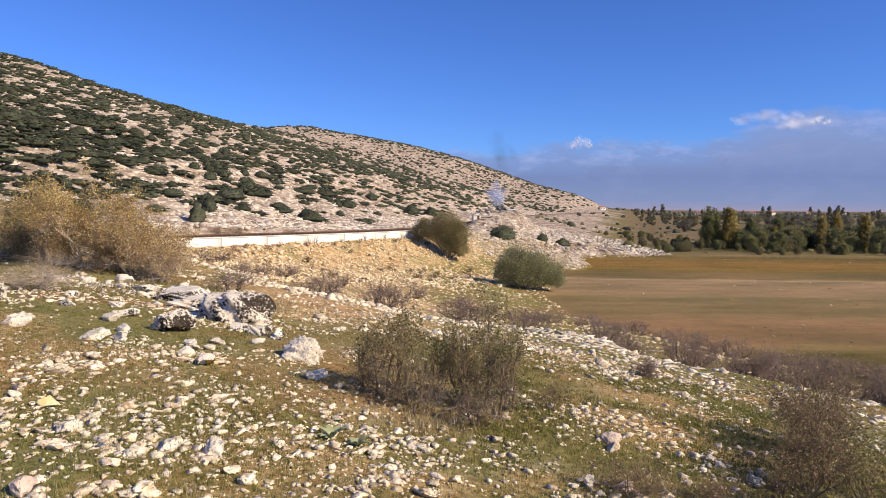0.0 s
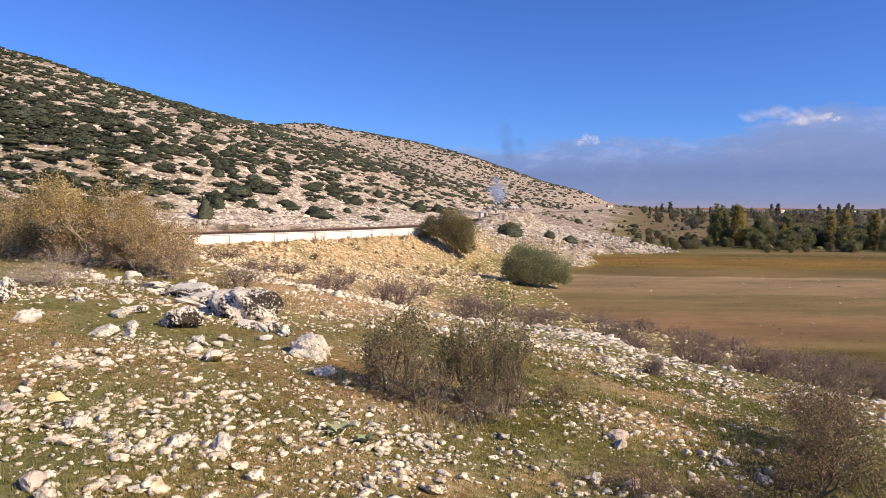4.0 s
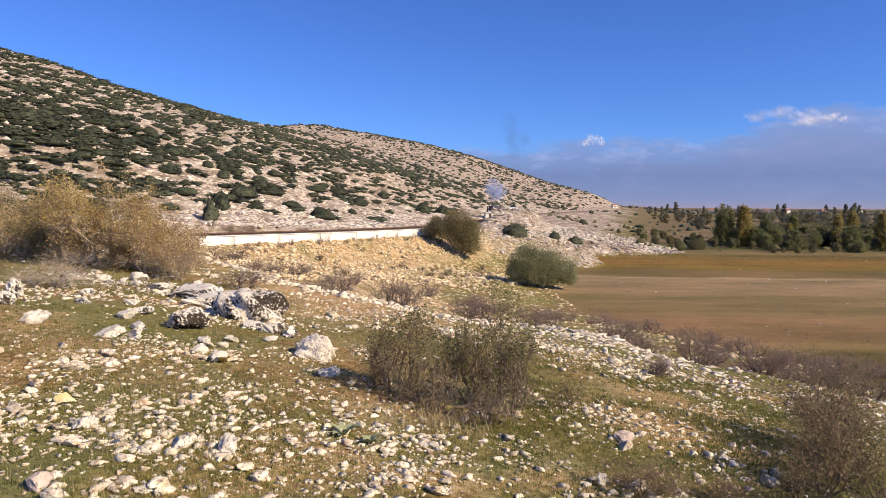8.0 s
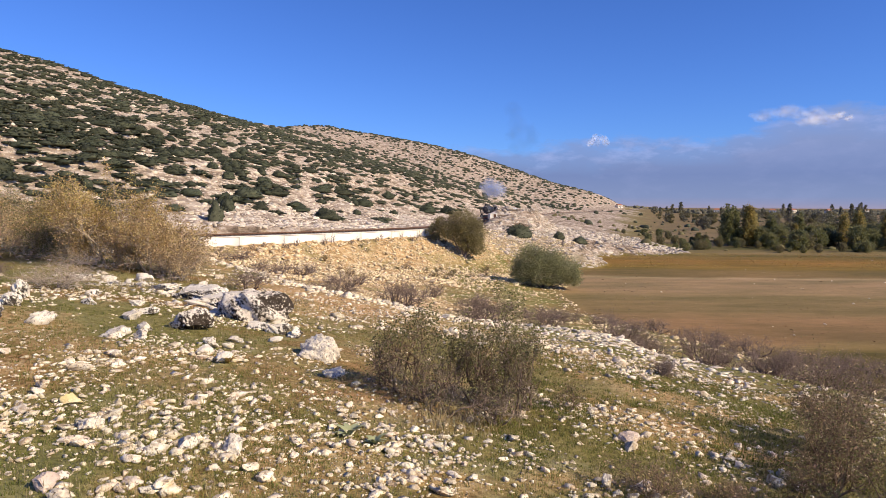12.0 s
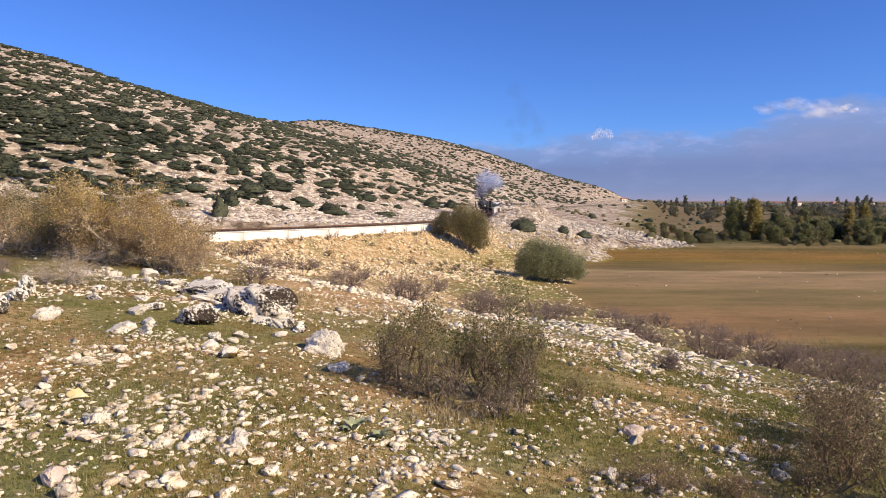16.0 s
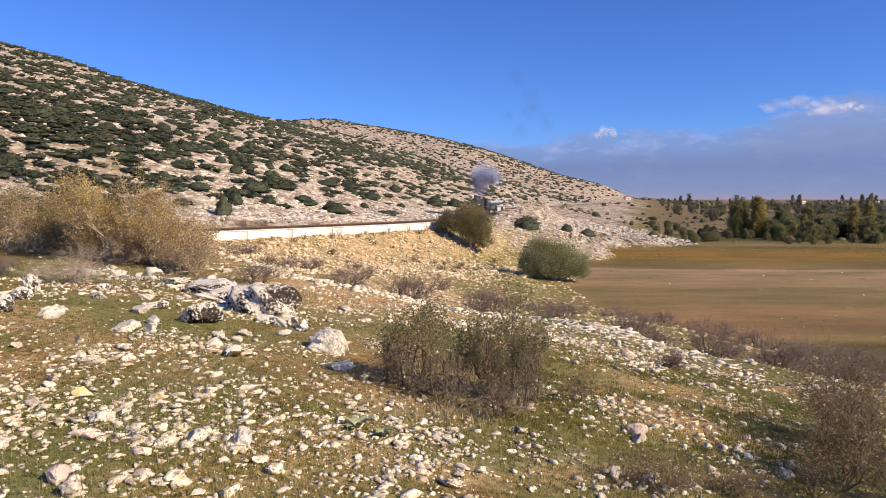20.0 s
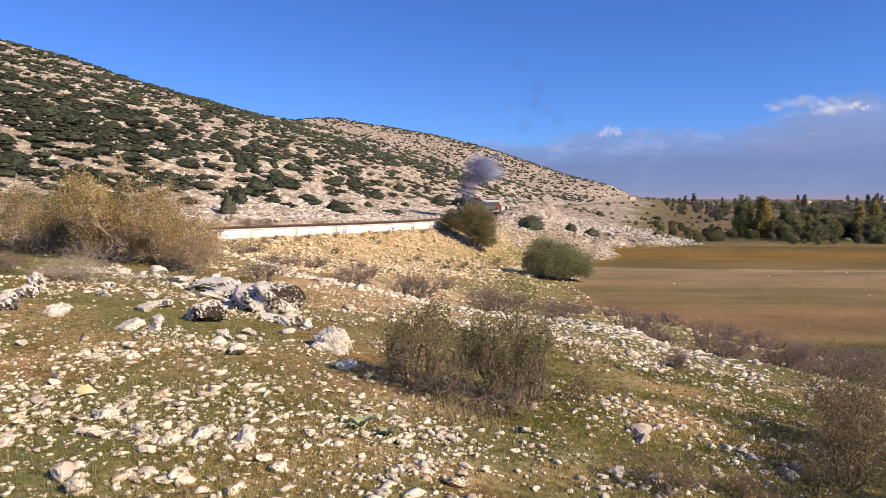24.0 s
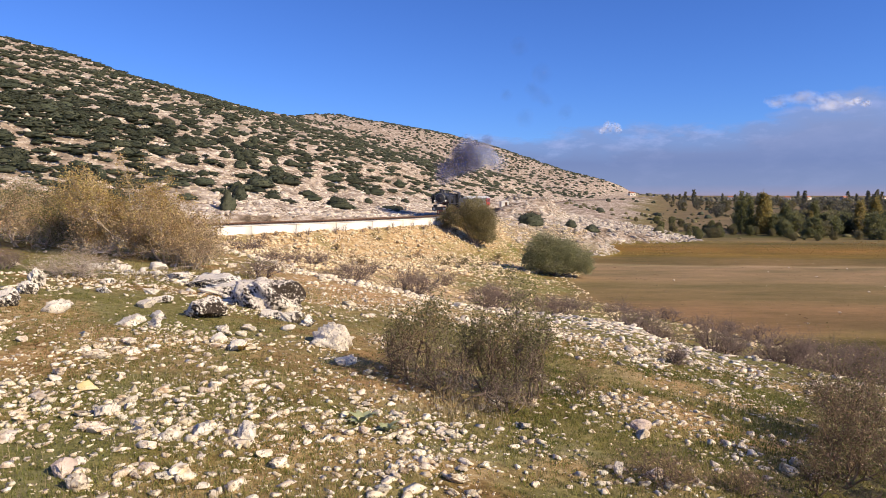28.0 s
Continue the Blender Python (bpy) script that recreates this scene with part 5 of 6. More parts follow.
lobed_tree("willow_tree", 16.6, 97.5, [(-1.7, 0, 4.0, 2.8, 2.5, 2.3), (0.8, 0.3, 3.6, 2.8, 2.5, 2.0), (3.1, -0.2, 2.4, 2.2, 2.1, 1.7), (-3.5, 0, 2.3, 1.7, 1.8, 1.5), (4.4, 0, 1.3, 1.1, 1.3, 1.0), (0.5, -0.6, 1.8, 3.6, 2.3, 1.5)],
           "broad sage-green bushy tree at the field's edge", SAGE_LEAF, 306, 46000, 0.2, 0.15)


def dome(seed, level=3, ragged=0.3):
    """A low ragged dome of foliage about 1 m wide and 1 m high above its base."""
    v, f = rock_shape(seed, level, 0.0, 1.0, 0)
    p = v * 3.3 + seed
    v = v * (1 + ragged * 1.6 * fbm(p[:, 0] + p[:, 2], p[:, 1] - p[:, 2], 3, seed % 40))[:, None]
    r = np.random.default_rng(seed)
    v = v * (1 + 0.08 * r.normal(size=len(v)))[:, None]
    v[:, 2] = np.where(v[:, 2] < 0, v[:, 2] * 0.4, v[:, 2] * 1.5)
    return v, f


def oak_bush(seed):
    """A kermes oak: a dense ragged dome with leaf sprays standing out of it."""
    rng = np.random.default_rng(seed)
    root = tagged(new("kermes_oak"), "dense dark green kermes oak bush on the stony hillside", "bush", "kermes oak bushes on the hillside")
    v, f = dome(seed, 3)
    mesh_part("foliage", v, f, OAK_LEAF, root)
    p = v[rng.integers(0, len(v), 2600)] * rng.uniform(0.88, 1.1, (2600, 1)) + rng.normal(0, 0.02, (2600, 3))
    p = p[p[:, 2] > -0.05]
    tagged(mesh_part("leaf_spray", *leaves(p, 0.06, rng, 0.7), OAK_LEAF, root), kind="stuff")
    return root


def tuft(seed, sprays, ragged=0.5, level=2):
    """A ragged dome with leaf sprays, as one bare shape to strew."""
    v, f = dome(seed, level, ragged)
    rng = np.random.default_rng(seed)
    p = v[rng.integers(0, len(v), sprays)] * rng.uniform(0.88, 1.1, (sprays, 1))
    lv, lf = leaves(p[p[:, 2] > -0.02], 0.17, rng, 0.8)
    return np.concatenate([v, lv]), np.concatenate([f, lf + len(v)])


oaks = [oak_bush(400 + k) for k in range(6)]
OAK_PLACES = [(-32.0, 99.5, 3.1, 4.2), (-33.3, 109.5, 3.3, 3.6), (-19.6, 124.5, 5.3, 2.8), (-34.2, 126.0, 6.8, 2.8), (-17.1, 165.0, 5.6, 2.6), (-26.4, 129.5, 4.5, 1.6), (-13.3, 202.0, 5.5, 2.7),
              (-1.2, 195.5, 6.6, 3.4), (4.5, 207.0, 6.3, 3.3), (18.9, 143.5, 6.6, 3.9), (28.4, 148.0, 2.7, 2.6), (37.0, 166.0, 4.3, 2.6), (-31.4, 135.0, 5.8, 2.0), (-27.0, 162.0, 6.4, 2.2),
              (-22.8, 171.0, 5.8, 2.2), (-40.8, 114.0, 5.1, 1.8), (-39.1, 102.0, 3.3, 1.3), (21.5, 158.0, 3.0, 1.8), (36.0, 250.0, 8.0, 3.6)]
rng = np.random.default_rng(17)
spots = list(OAK_PLACES)
while len(spots) < 150:
    a, r = math.radians(rng.uniform(-36, 6)), math.exp(rng.uniform(math.log(95), math.log(190)))
    x, y = r * math.sin(a), r * math.cos(a)
    d, near = track_offset(np.array([x]), np.array([y]))
    if d[0] > -14 - 10 * rng.random() or any(math.hypot(x - p[0], y - p[1]) < 1.7 for p in spots):
        continue
    if rng.random() < 0.25 + 0.75 * smoothstep(14, 60, -d[0]):
        spots.append((x, y, rng.uniform(2.2, 4.8), rng.uniform(1.2, 2.3)))
for k, (x, y, w, h) in enumerate(spots):
    ob = oaks[k] if k < len(oaks) else copy_thing(oaks[k % len(oaks)], Matrix())
    ob.matrix_basis = Matrix.LocRotScale((x, y, ground_z(x, y)), Euler((0, 0, rng.uniform(0, 6.28))), (w * 0.9, w * 0.72, h * 0.62 / 0.75))


def hill_scrub(name, n, lo, hi, width, shapes, label, thick, seed, right=16, bare=(8, 40), lush=0.0, even=0.0, long=(1.0, 2.1), tall=(0.22, 0.4)):
    rng = np.random.default_rng(seed)
    a = np.radians(rng.uniform(-38, right, n))
    r = np.sqrt(rng.uniform(lo * lo, hi * hi, n))
    x, y = r * np.sin(a), r * np.cos(a)
    d, near = track_offset(x, y)
    patch = fbm(x / 4.5, y / 7, 2, 81) + 0.15 * fbm(x / 50, y / 40, 2, 83) + 0.05 * smoothstep(-0.3, -0.55, x / y) + lush
    p = thick * (even + (1 - even) * smoothstep(-0.05, 0.05, patch)) * smoothstep(*bare, -d) * smoothstep(17, 7, np.degrees(a) + 8 * fbm(x / 70, y / 70, 2, 85))
    ok = (d < -10) & (rng.random(n) < p)
    x, y = x[ok], y[ok]
    n = len(x)
    w = rng.uniform(*width, n)
    sc = np.stack([w * rng.uniform(*long, n), w * rng.uniform(0.6, 0.9, n), w * rng.uniform(*tall, n)], 1)
    v, f = many(shapes, rng.integers(0, len(shapes), n), np.stack([x, y, height(x, y)], 1), sc, rng.uniform(-0.5, 0.5, n) - 0.25)
    return tagged(mesh_part(name, v, f, OAK_LEAF, None), label, "scrub", kind="stuff")


hill_scrub("hill_scrub", 9000, 185, 345, (1.1, 2.9), [tuft(510 + k, 50, 0.5, 1) for k in range(6)], "dark evergreen scrub covering the stony hillside", 1.0, 91, lush=0.02, even=0.12, long=(0.9, 1.9), tall=(0.25, 0.45))
hill_scrub("hill_scrub", 800, 90, 190, (1.2, 3.2), [tuft(520 + k, 260) for k in range(4)], "dark evergreen scrub on the near hillside", 0.8, 92, -4)
hill_scrub("hill_scrub", 450, 80, 140, (1.2, 2.8), [tuft(535 + k, 200) for k in range(4)], "dense dark evergreen scrub low on the hill", 0.8, 96, -24.0, (7, 13), 0.1)
hill_scrub("hill_scrub", 520, 85, 190, (1.3, 3.0), [tuft(530 + k, 160) for k in range(4)], "dense dark evergreen scrub low on the hill", 0.85, 94, -21, lush=0.0)
hill_scrub("far_scrub", 8000, 340, 600, (1.4, 3.6), [dome(500 + k, 2) for k in range(6)], "small dark bushes dotting the farther hill", 0.9, 93, 19, lush=-0.03, even=0.22, long=(0.8, 1.4), tall=(0.35, 0.6))
hill_scrub("far_scrub", 22000, 600, 1300, (2.0, 4.8), [dome(550 + k, 1, 0.5) for k in range(6)], "small dark bushes dotting the farthest ridge", 0.95, 95, 19, lush=-0.04, even=0.25, long=(0.8, 1.4), tall=(0.35, 0.6))


rng = np.random.default_rng(19)
for k in range(30):  # scattered weeds on the scree
    x, y, _, _ = track_at(S_WALL_FAR + (S_WALL_NEAR - S_WALL_FAR) * rng.uniform(0.02, 0.9), rng.uniform(4.5, 20))
    w = rng.uniform(0.6, 1.5)
    shrub("dry_weed", float(x), float(y), w, w * rng.uniform(0.5, 0.9), "small dry brown bush rooted in the scree", 9, 2, 400 + k, BROWN_TWIG, GREEN_LEAF if k % 2 else BROWN_LEAF, 160, 0.1, thin=0.02)
for k in range(16):  # weeds against the wall's foot
    at = S_WALL_FAR + (S_WALL_NEAR - S_WALL_FAR) * (0.04 + 0.93 * ((k * 0.37) % 1.0))
    x, y, _, _ = track_at(at, 3.5 + 0.5 * (k % 3))
    shrub("dry_weed", float(x), float(y), 0.9 + 0.3 * (k % 3), 0.8 + 0.25 * (k % 4), "dry brown weed standing against the white wall", 6, 2, 270 + k, PURPLE_TWIG, thin=0.02)


# ---- grass and herbs on the turf ----
def blades(rng, x, y, n, lo, hi, width):
    """Tufts of thin bent blades."""
    k = len(x)
    a = rng.uniform(0, 2 * math.pi, (k, n))
    l = rng.uniform(lo, hi, (k, n))
    lean = rng.uniform(0.15, 0.9, (k, n))
    bx, by = x[:, None] + rng.normal(0, hi * 0.45, (k, n)), y[:, None] + rng.normal(0, hi * 0.45, (k, n))
    z = np.repeat(height(x, y)[:, None], n, 1) - 0.004
    w = width * rng.uniform(0.7, 1.4, (k, n))
    p0 = np.stack([bx - np.sin(a) * w, by + np.cos(a) * w, z], -1)
    p1 = np.stack([bx + np.sin(a) * w, by - np.cos(a) * w, z], -1)
    mid = np.stack([bx + np.cos(a) * l * lean * 0.4, by + np.sin(a) * l * lean * 0.4, z + l * 0.6], -1)
    q0, q1 = mid + (p0 - np.stack([bx, by, z], -1)) * 0.6, mid + (p1 - np.stack([bx, by, z], -1)) * 0.6
    tip = np.stack([bx + np.cos(a) * l * lean, by + np.sin(a) * l * lean, z + l * (1 - 0.35 * lean)], -1)
    v = np.stack([p0, p1, q1, q0, tip], -2).reshape(-1, 3)
    b = (np.arange(k * n) * 5)[:, None]
    f = np.concatenate([b + [0, 1, 2], b + [0, 2, 3], b + [3, 2, 4]], 0)
    return v, f


def turf_places(rng, n, lo, hi, bias=0.0):
    r = np.exp(rng.uniform(math.log(lo), math.log(hi), n * 3))
    a = np.radians(rng.uniform(-47, 47, n * 3))
    x, y = r * np.sin(a), r * np.cos(a)
    verge = smoothstep(lo - 0.4, lo + 1.2, r) * smoothstep(48, 38, np.degrees(np.abs(a)))
    ok = np.where((rng.random(len(x)) < verge) & (fbm(x / 1.3, y / 1.3, 3, 63) + bias + 0.25 * rng.normal(size=len(x)) > 0.05))[0][:n]
    return x[ok], y[ok]


rng = np.random.default_rng(43)
x, y = turf_places(rng, 32000, 2.0, 14, 0.08)
tagged(mesh_part("grass", *blades(rng, x, y, 8, 0.01, 0.034, 0.002), GREEN_GRASS, None), "short green autumn grass between the stones", "grass", kind="stuff")
r, a = np.sqrt(rng.uniform(0.2, 40, 12000)), rng.uniform(0, 2 * math.pi, 12000)
x, y = r * np.sin(a), r * np.cos(a)
ok = ((y < 2.6) | (np.abs(x) > y * 0.8)) & (fbm(x / 1.3, y / 1.3, 3, 63) + 0.2 * rng.normal(size=12000) > 0.0)
tagged(mesh_part("grass", *blades(rng, x[ok], y[ok], 9, 0.012, 0.042, 0.0022), GREEN_GRASS, None), "short green autumn grass on the knoll's top", "grass", kind="stuff")
x, y = rng.uniform(0.4, 5.5, 16000), rng.uniform(3.6, 10.5, 16000)
ok = (x < 0.8 * y) & (fbm(x / 1.0, y / 1.0, 3, 67) + 0.12 * rng.normal(size=16000) > -0.02) & (np.hypot(x - 2.15, y - 6.55) > 0.6)
tagged(mesh_part("grass", *blades(rng, x[ok], y[ok], 9, 0.014, 0.05, 0.0024), GREEN_GRASS, None), "greener grass on the slope towards the field", "grass", kind="stuff")
x, y = turf_places(rng, 2800, 2.0, 12, 0.05)
tagged(mesh_part("dry_grass", *blades(rng, x, y, 7, 0.03, 0.12, 0.0012), DRY_GRASS, None), "thin straw-coloured grass tufts", "grass", kind="stuff")


x, y = np.concatenate([rng.normal(0.12, 0.28, 50), rng.normal(-3.2, 1.2, 160), rng.normal(-5.6, 0.8, 120)]), np.concatenate([rng.normal(5.72, 0.16, 50), rng.normal(11.6, 0.7, 160), rng.normal(11.6, 0.6, 120)])
tagged(mesh_part("dry_grass", *blades(rng, x, y, 9, 0.05, 0.17, 0.003), DRY_GRASS, None), "straw-coloured grass clumps below the shrubs", "grass", kind="stuff")


def rosette(name, x, y, r, n, material, label, seed, lift=0.9):
    """A herb: broad pointed leaves that rise and arch from one root, each a folded blade."""
    rng = np.random.default_rng(seed)
    root = tagged(new(name), label, "plant")
    root.matrix_basis = pose(x, y, ground_z(x, y))
    for k in range(n):
        a = 2 * math.pi * k / n + rng.normal(0, 0.25)
        l, w = r * rng.uniform(0.7, 1.1), r * rng.uniform(0.16, 0.24)
        up = lift * rng.uniform(0.5, 1.2)
        v = []
        for i in range(6):
            t = i / 5
            reach, rise = l * t * (0.5 + 0.3 * t), l * up * (t - 0.45 * t * t)
            half = w * math.sin(math.pi * min(0.97, 0.12 + 0.85 * t)) ** 0.8
            for s, h in ((-1, 0.25), (0, 0.0), (1, 0.25)):
                v.append((reach * math.cos(a) - s * half * math.sin(a), reach * math.sin(a) + s * half * math.cos(a), rise + h * half + 0.005))
        f = [(i * 3 + j, i * 3 + j + 1, i * 3 + j + 4, i * 3 + j + 3) for i in range(5) for j in range(2)]
        mesh_part("leaf", v, f, material, root, "", True)
    return root


rosette("mullein", -0.62, 4.95, 0.15, 11, MULLEIN_LEAF, "grey-green mullein rosette with broad woolly leaves", 61)
rosette("mullein", -0.42, 4.85, 0.12, 10, MULLEIN_LEAF, "small grey-green mullein rosette", 62)
rosette("yellow_herb", -2.0, 6.5, 0.14, 13, GOLD_LEAF, "small yellowing leafy herb in the turf", 63)
rosette("yellow_herb", -1.72, 3.05, 0.1, 7, GREEN_LEAF, "small bright green herb among dry grass", 64)

# ---- the plain beyond the field ----
def lift_trees(kinds, places, group):
    for k, (x, y, size) in enumerate(places):
        ob = kinds[k % len(kinds)]
        ob = ob if k < len(kinds) else copy_thing(ob, Matrix())
        ob.matrix_basis = Matrix.LocRotScale((x, y, ground_z(x, y) - 0.1), Euler((0, 0, k * 2.4)), (size, size, size))
        tagged(ob, group=group)


rng = np.random.default_rng(27)
lift_trees([tree("poplar_tree", 4.2, 14.0, "tall dark green poplar on the plain", POPLAR_GREEN, 601 + k, 0.22, 0.02, 4200, 0.5, True, bushy=True) for k in range(2)],
           [(93.0, 208, 0.95), (96.0, 211, 0.92), (110.0, 214, 0.75), (119, 214, 0.8), (140, 216, 0.85)], "poplars on the plain")
lift_trees([tree("golden_poplar", 3.6, 14.0, "tall yellow autumn poplar on the plain", POPLAR_GOLD, 611 + k, 0.22, 0.03, 4200, 0.5, True, bushy=True) for k in range(2)],
           [(98.8, 206, 1.0), (101.5, 209, 0.8), (125.0, 200, 0.82), (131.5, 203, 0.85), (140.0, 202, 0.85), (113.0, 205, 0.55)], "yellow poplars on the plain")
dark = [tree("orchard_tree", 6.0, 7.0, "dense dark green orchard tree behind the field", POPLAR_GREEN if k else HEDGE_LEAF, 621 + k, 0.2, 0.0, 3000, 0.44, stems=2, bushy=True) for k in range(3)]
places = [(rng.uniform(100, 165), rng.uniform(188, 232), rng.uniform(0.6, 1.05)) for _ in range(120)]
places += [(rng.uniform(66, 104), rng.uniform(176, 260), rng.uniform(0.22, 0.5)) for _ in range(34)]
places += [(rng.uniform(92, 172), rng.uniform(177, 190), rng.uniform(0.2, 0.5)) for _ in range(46)]
lift_trees(dark, places, "orchard trees behind the field")
mixed = [tree("valley_tree", 9.0, 11.0, "valley tree with dull autumn foliage", m, 631 + k, 0.3, 0.02, 1200, 0.9, stems=2, bushy=True) for k, m in enumerate((FAR_LEAF, HEDGE_LEAF, FAR_LEAF))]
places = []
while len(places) < 150:
    y = rng.uniform(330, 950)
    x = y * rng.uniform(0.33, 0.78)
    if x / y > 0.33 + 0.06 * (y < 450):
        places.append((x, y, rng.uniform(0.35, 0.85)))
lift_trees(mixed, places, "far trees of the valley")
far = [tree("slim_poplar", 5.0, 22.0, "slim far poplar on the plain", m, 641 + k, 0.3, 0.05, 1400, 1.0, True, bushy=True) for k, m in enumerate((FAR_LEAF, FAR_LEAF))]
lift_trees(far, [(y * rng.uniform(0.34, 0.72), y, rng.uniform(0.45, 0.8)) for y in rng.uniform(600, 1000, 26)], "far poplars of the valley")

# low hedges and bushes on the flats beside the outcrops
shapes = [dome(540 + k, 2, 0.5) for k in range(4)]


def bushes(name, n, box, size, label, seed, material, clear=-9.0):
    rng = np.random.default_rng(seed)
    x, y = rng.uniform(box[0], box[1], n), rng.uniform(box[2], box[3], n)
    ok = fbm(x / 22, y / 30, 3, seed) + 0.12 * rng.normal(size=n) > clear
    x, y, n = x[ok], y[ok], int(ok.sum())
    w = rng.uniform(*size, n)
    sc = np.stack([w * rng.uniform(0.9, 1.6, n), w, w * rng.uniform(0.4, 0.9, n)], 1)
    v, f = many(shapes, rng.integers(0, 4, n), np.stack([x, y, height(x, y)], 1), sc, rng.uniform(0, 6.28, n))
    tagged(mesh_part(name, v, f, material, None), label, "bushes", kind="stuff")


bushes("flat_scrub", 330, (62, 175, 186, 400), (0.8, 2.4), "dull green scrub and hedges on the flats", 51, HEDGE_LEAF, 0.05)
bushes("toe_scrub", 420, (60, 420, 250, 760), (1.2, 3.8), "dark scrub at the far foot of the hill", 52, OAK_LEAF, 0.08)
bushes("far_woods", 1500, (420, 1600, 1000, 1900), (4.0, 9.0), "far belt of trees across the plain", 53, FAR_LEAF)


def house(x, y, w, d, h, turn, label, roof=ROOF_TILE):
    root = tagged(new("house"), label, "house", "houses of the far village")
    root.matrix_basis = pose(x, y, ground_z(x, y), 0, 0, turn)
    bm = bmesh.new()
    add_box(bm, 0, 0, h / 2, w, d, h, 0.05)
    part("wall", bm, WHITE_WALL, root)
    bm = bmesh.new()
    a = [bm.verts.new(p) for p in ((-w * 0.55, -d * 0.58, h), (w * 0.55, -d * 0.58, h), (w * 0.55, d * 0.58, h), (-w * 0.55, d * 0.58, h))]
    r = [bm.verts.new(p) for p in ((-w * 0.3, 0, h * 1.45), (w * 0.3, 0, h * 1.45))]
    for q in ((a[0], a[1], r[1], r[0]), (a[1], a[2], r[1]), (a[2], a[3], r[0], r[1]), (a[3], a[0], r[0]), a[::-1]):
        bm.faces.new(q)
    part("roof", bm, roof, root)
    for k in (-0.28, 0.28):
        bm = bmesh.new()
        add_box(bm, k * w, -d / 2, h * 0.55, w * 0.16, 0.12, h * 0.32)
        part("window", bm, DARK_OPENING, root)
    bm = bmesh.new()
    add_box(bm, 0, -d / 2, h * 0.35, w * 0.13, 0.14, h * 0.7)
    part("door", bm, BARK, root)
    return root


for k, (px, y, w, turn) in enumerate([(0.515, 1100, 10, -20), (0.545, 1180, 12, 30), (0.60, 1100, 10, 15), (0.655, 1140, 12, 25), (0.43, 1180, 10, -15)]):
    house(px * y, y, w, w * 0.7, 6.0, turn, "far white village house with a clay-tiled roof")
house(0.282 * 760, 760, 7, 5, 3.2, 20, "small white house on the hill's far foot")

# the linesman's hut beside the line
hut = tagged(new("linesman_hut"), "small whitewashed stone hut beside the track", "hut")
hut.matrix_basis = pose(16.0, 175, ground_z(16.0, 175) - 0.05, 0, 0, 12)
bm = bmesh.new()
add_box(bm, 0, 0, 0.7, 2.0, 1.8, 1.5, 0.06)
part("wall", bm, WHITE_WALL, hut)
bm = bmesh.new()
add_box(bm, 0, 0, 1.5, 2.3, 2.1, 0.14, 0.03)
part("roof", bm, CONCRETE, hut)
bm = bmesh.new()
add_box(bm, 0.3, -0.92, 0.66, 0.6, 0.08, 1.25, 0.02)
part("door", bm, RUST, hut)

# ---- the train ----
def wheel(parent, x, side, r, material, spokes=10):
    """A railway wheel on its own axle line: tyre and flange, rim, spokes and hub."""
    hub = new("wheel")
    hub.parent = parent
    hub.matrix_basis = pose(x, side * 0.75, r)
    face = Matrix.Rotation(radians(90), 4, "X")
    bm = bmesh.new()
    for k in range(24):
        a, b = 2 * math.pi * k / 24, 2 * math.pi * (k + 1) / 24
        q = [[bm.verts.new((rr * math.cos(t), yy, rr * math.sin(t))) for rr, yy in ((r, -0.06), (r, 0.06), (r * 0.88, 0.06), (r * 0.88, -0.06))] for t in (a, b)]
        for i in range(4):
            bm.faces.new((q[0][i], q[0][(i + 1) % 4], q[1][(i + 1) % 4], q[1][i]))
    tyre = part("tyre", bm, STEEL, hub)
    bm = bmesh.new()
    for k in range(spokes):
        a = 2 * math.pi * k / spokes
        add_rod(bm, (0, 0, 0), (r * 0.9 * math.cos(a), 0, r * 0.9 * math.sin(a)), 0.04, 0.03, 6)
    add_rod(bm, (0, -0.1, 0), (0, 0.1, 0), r * 0.2, None, 12)
    part("spokes", bm, material, hub)
    return hub


LEVEL = Matrix.Rotation(radians(90), 4, "Y")


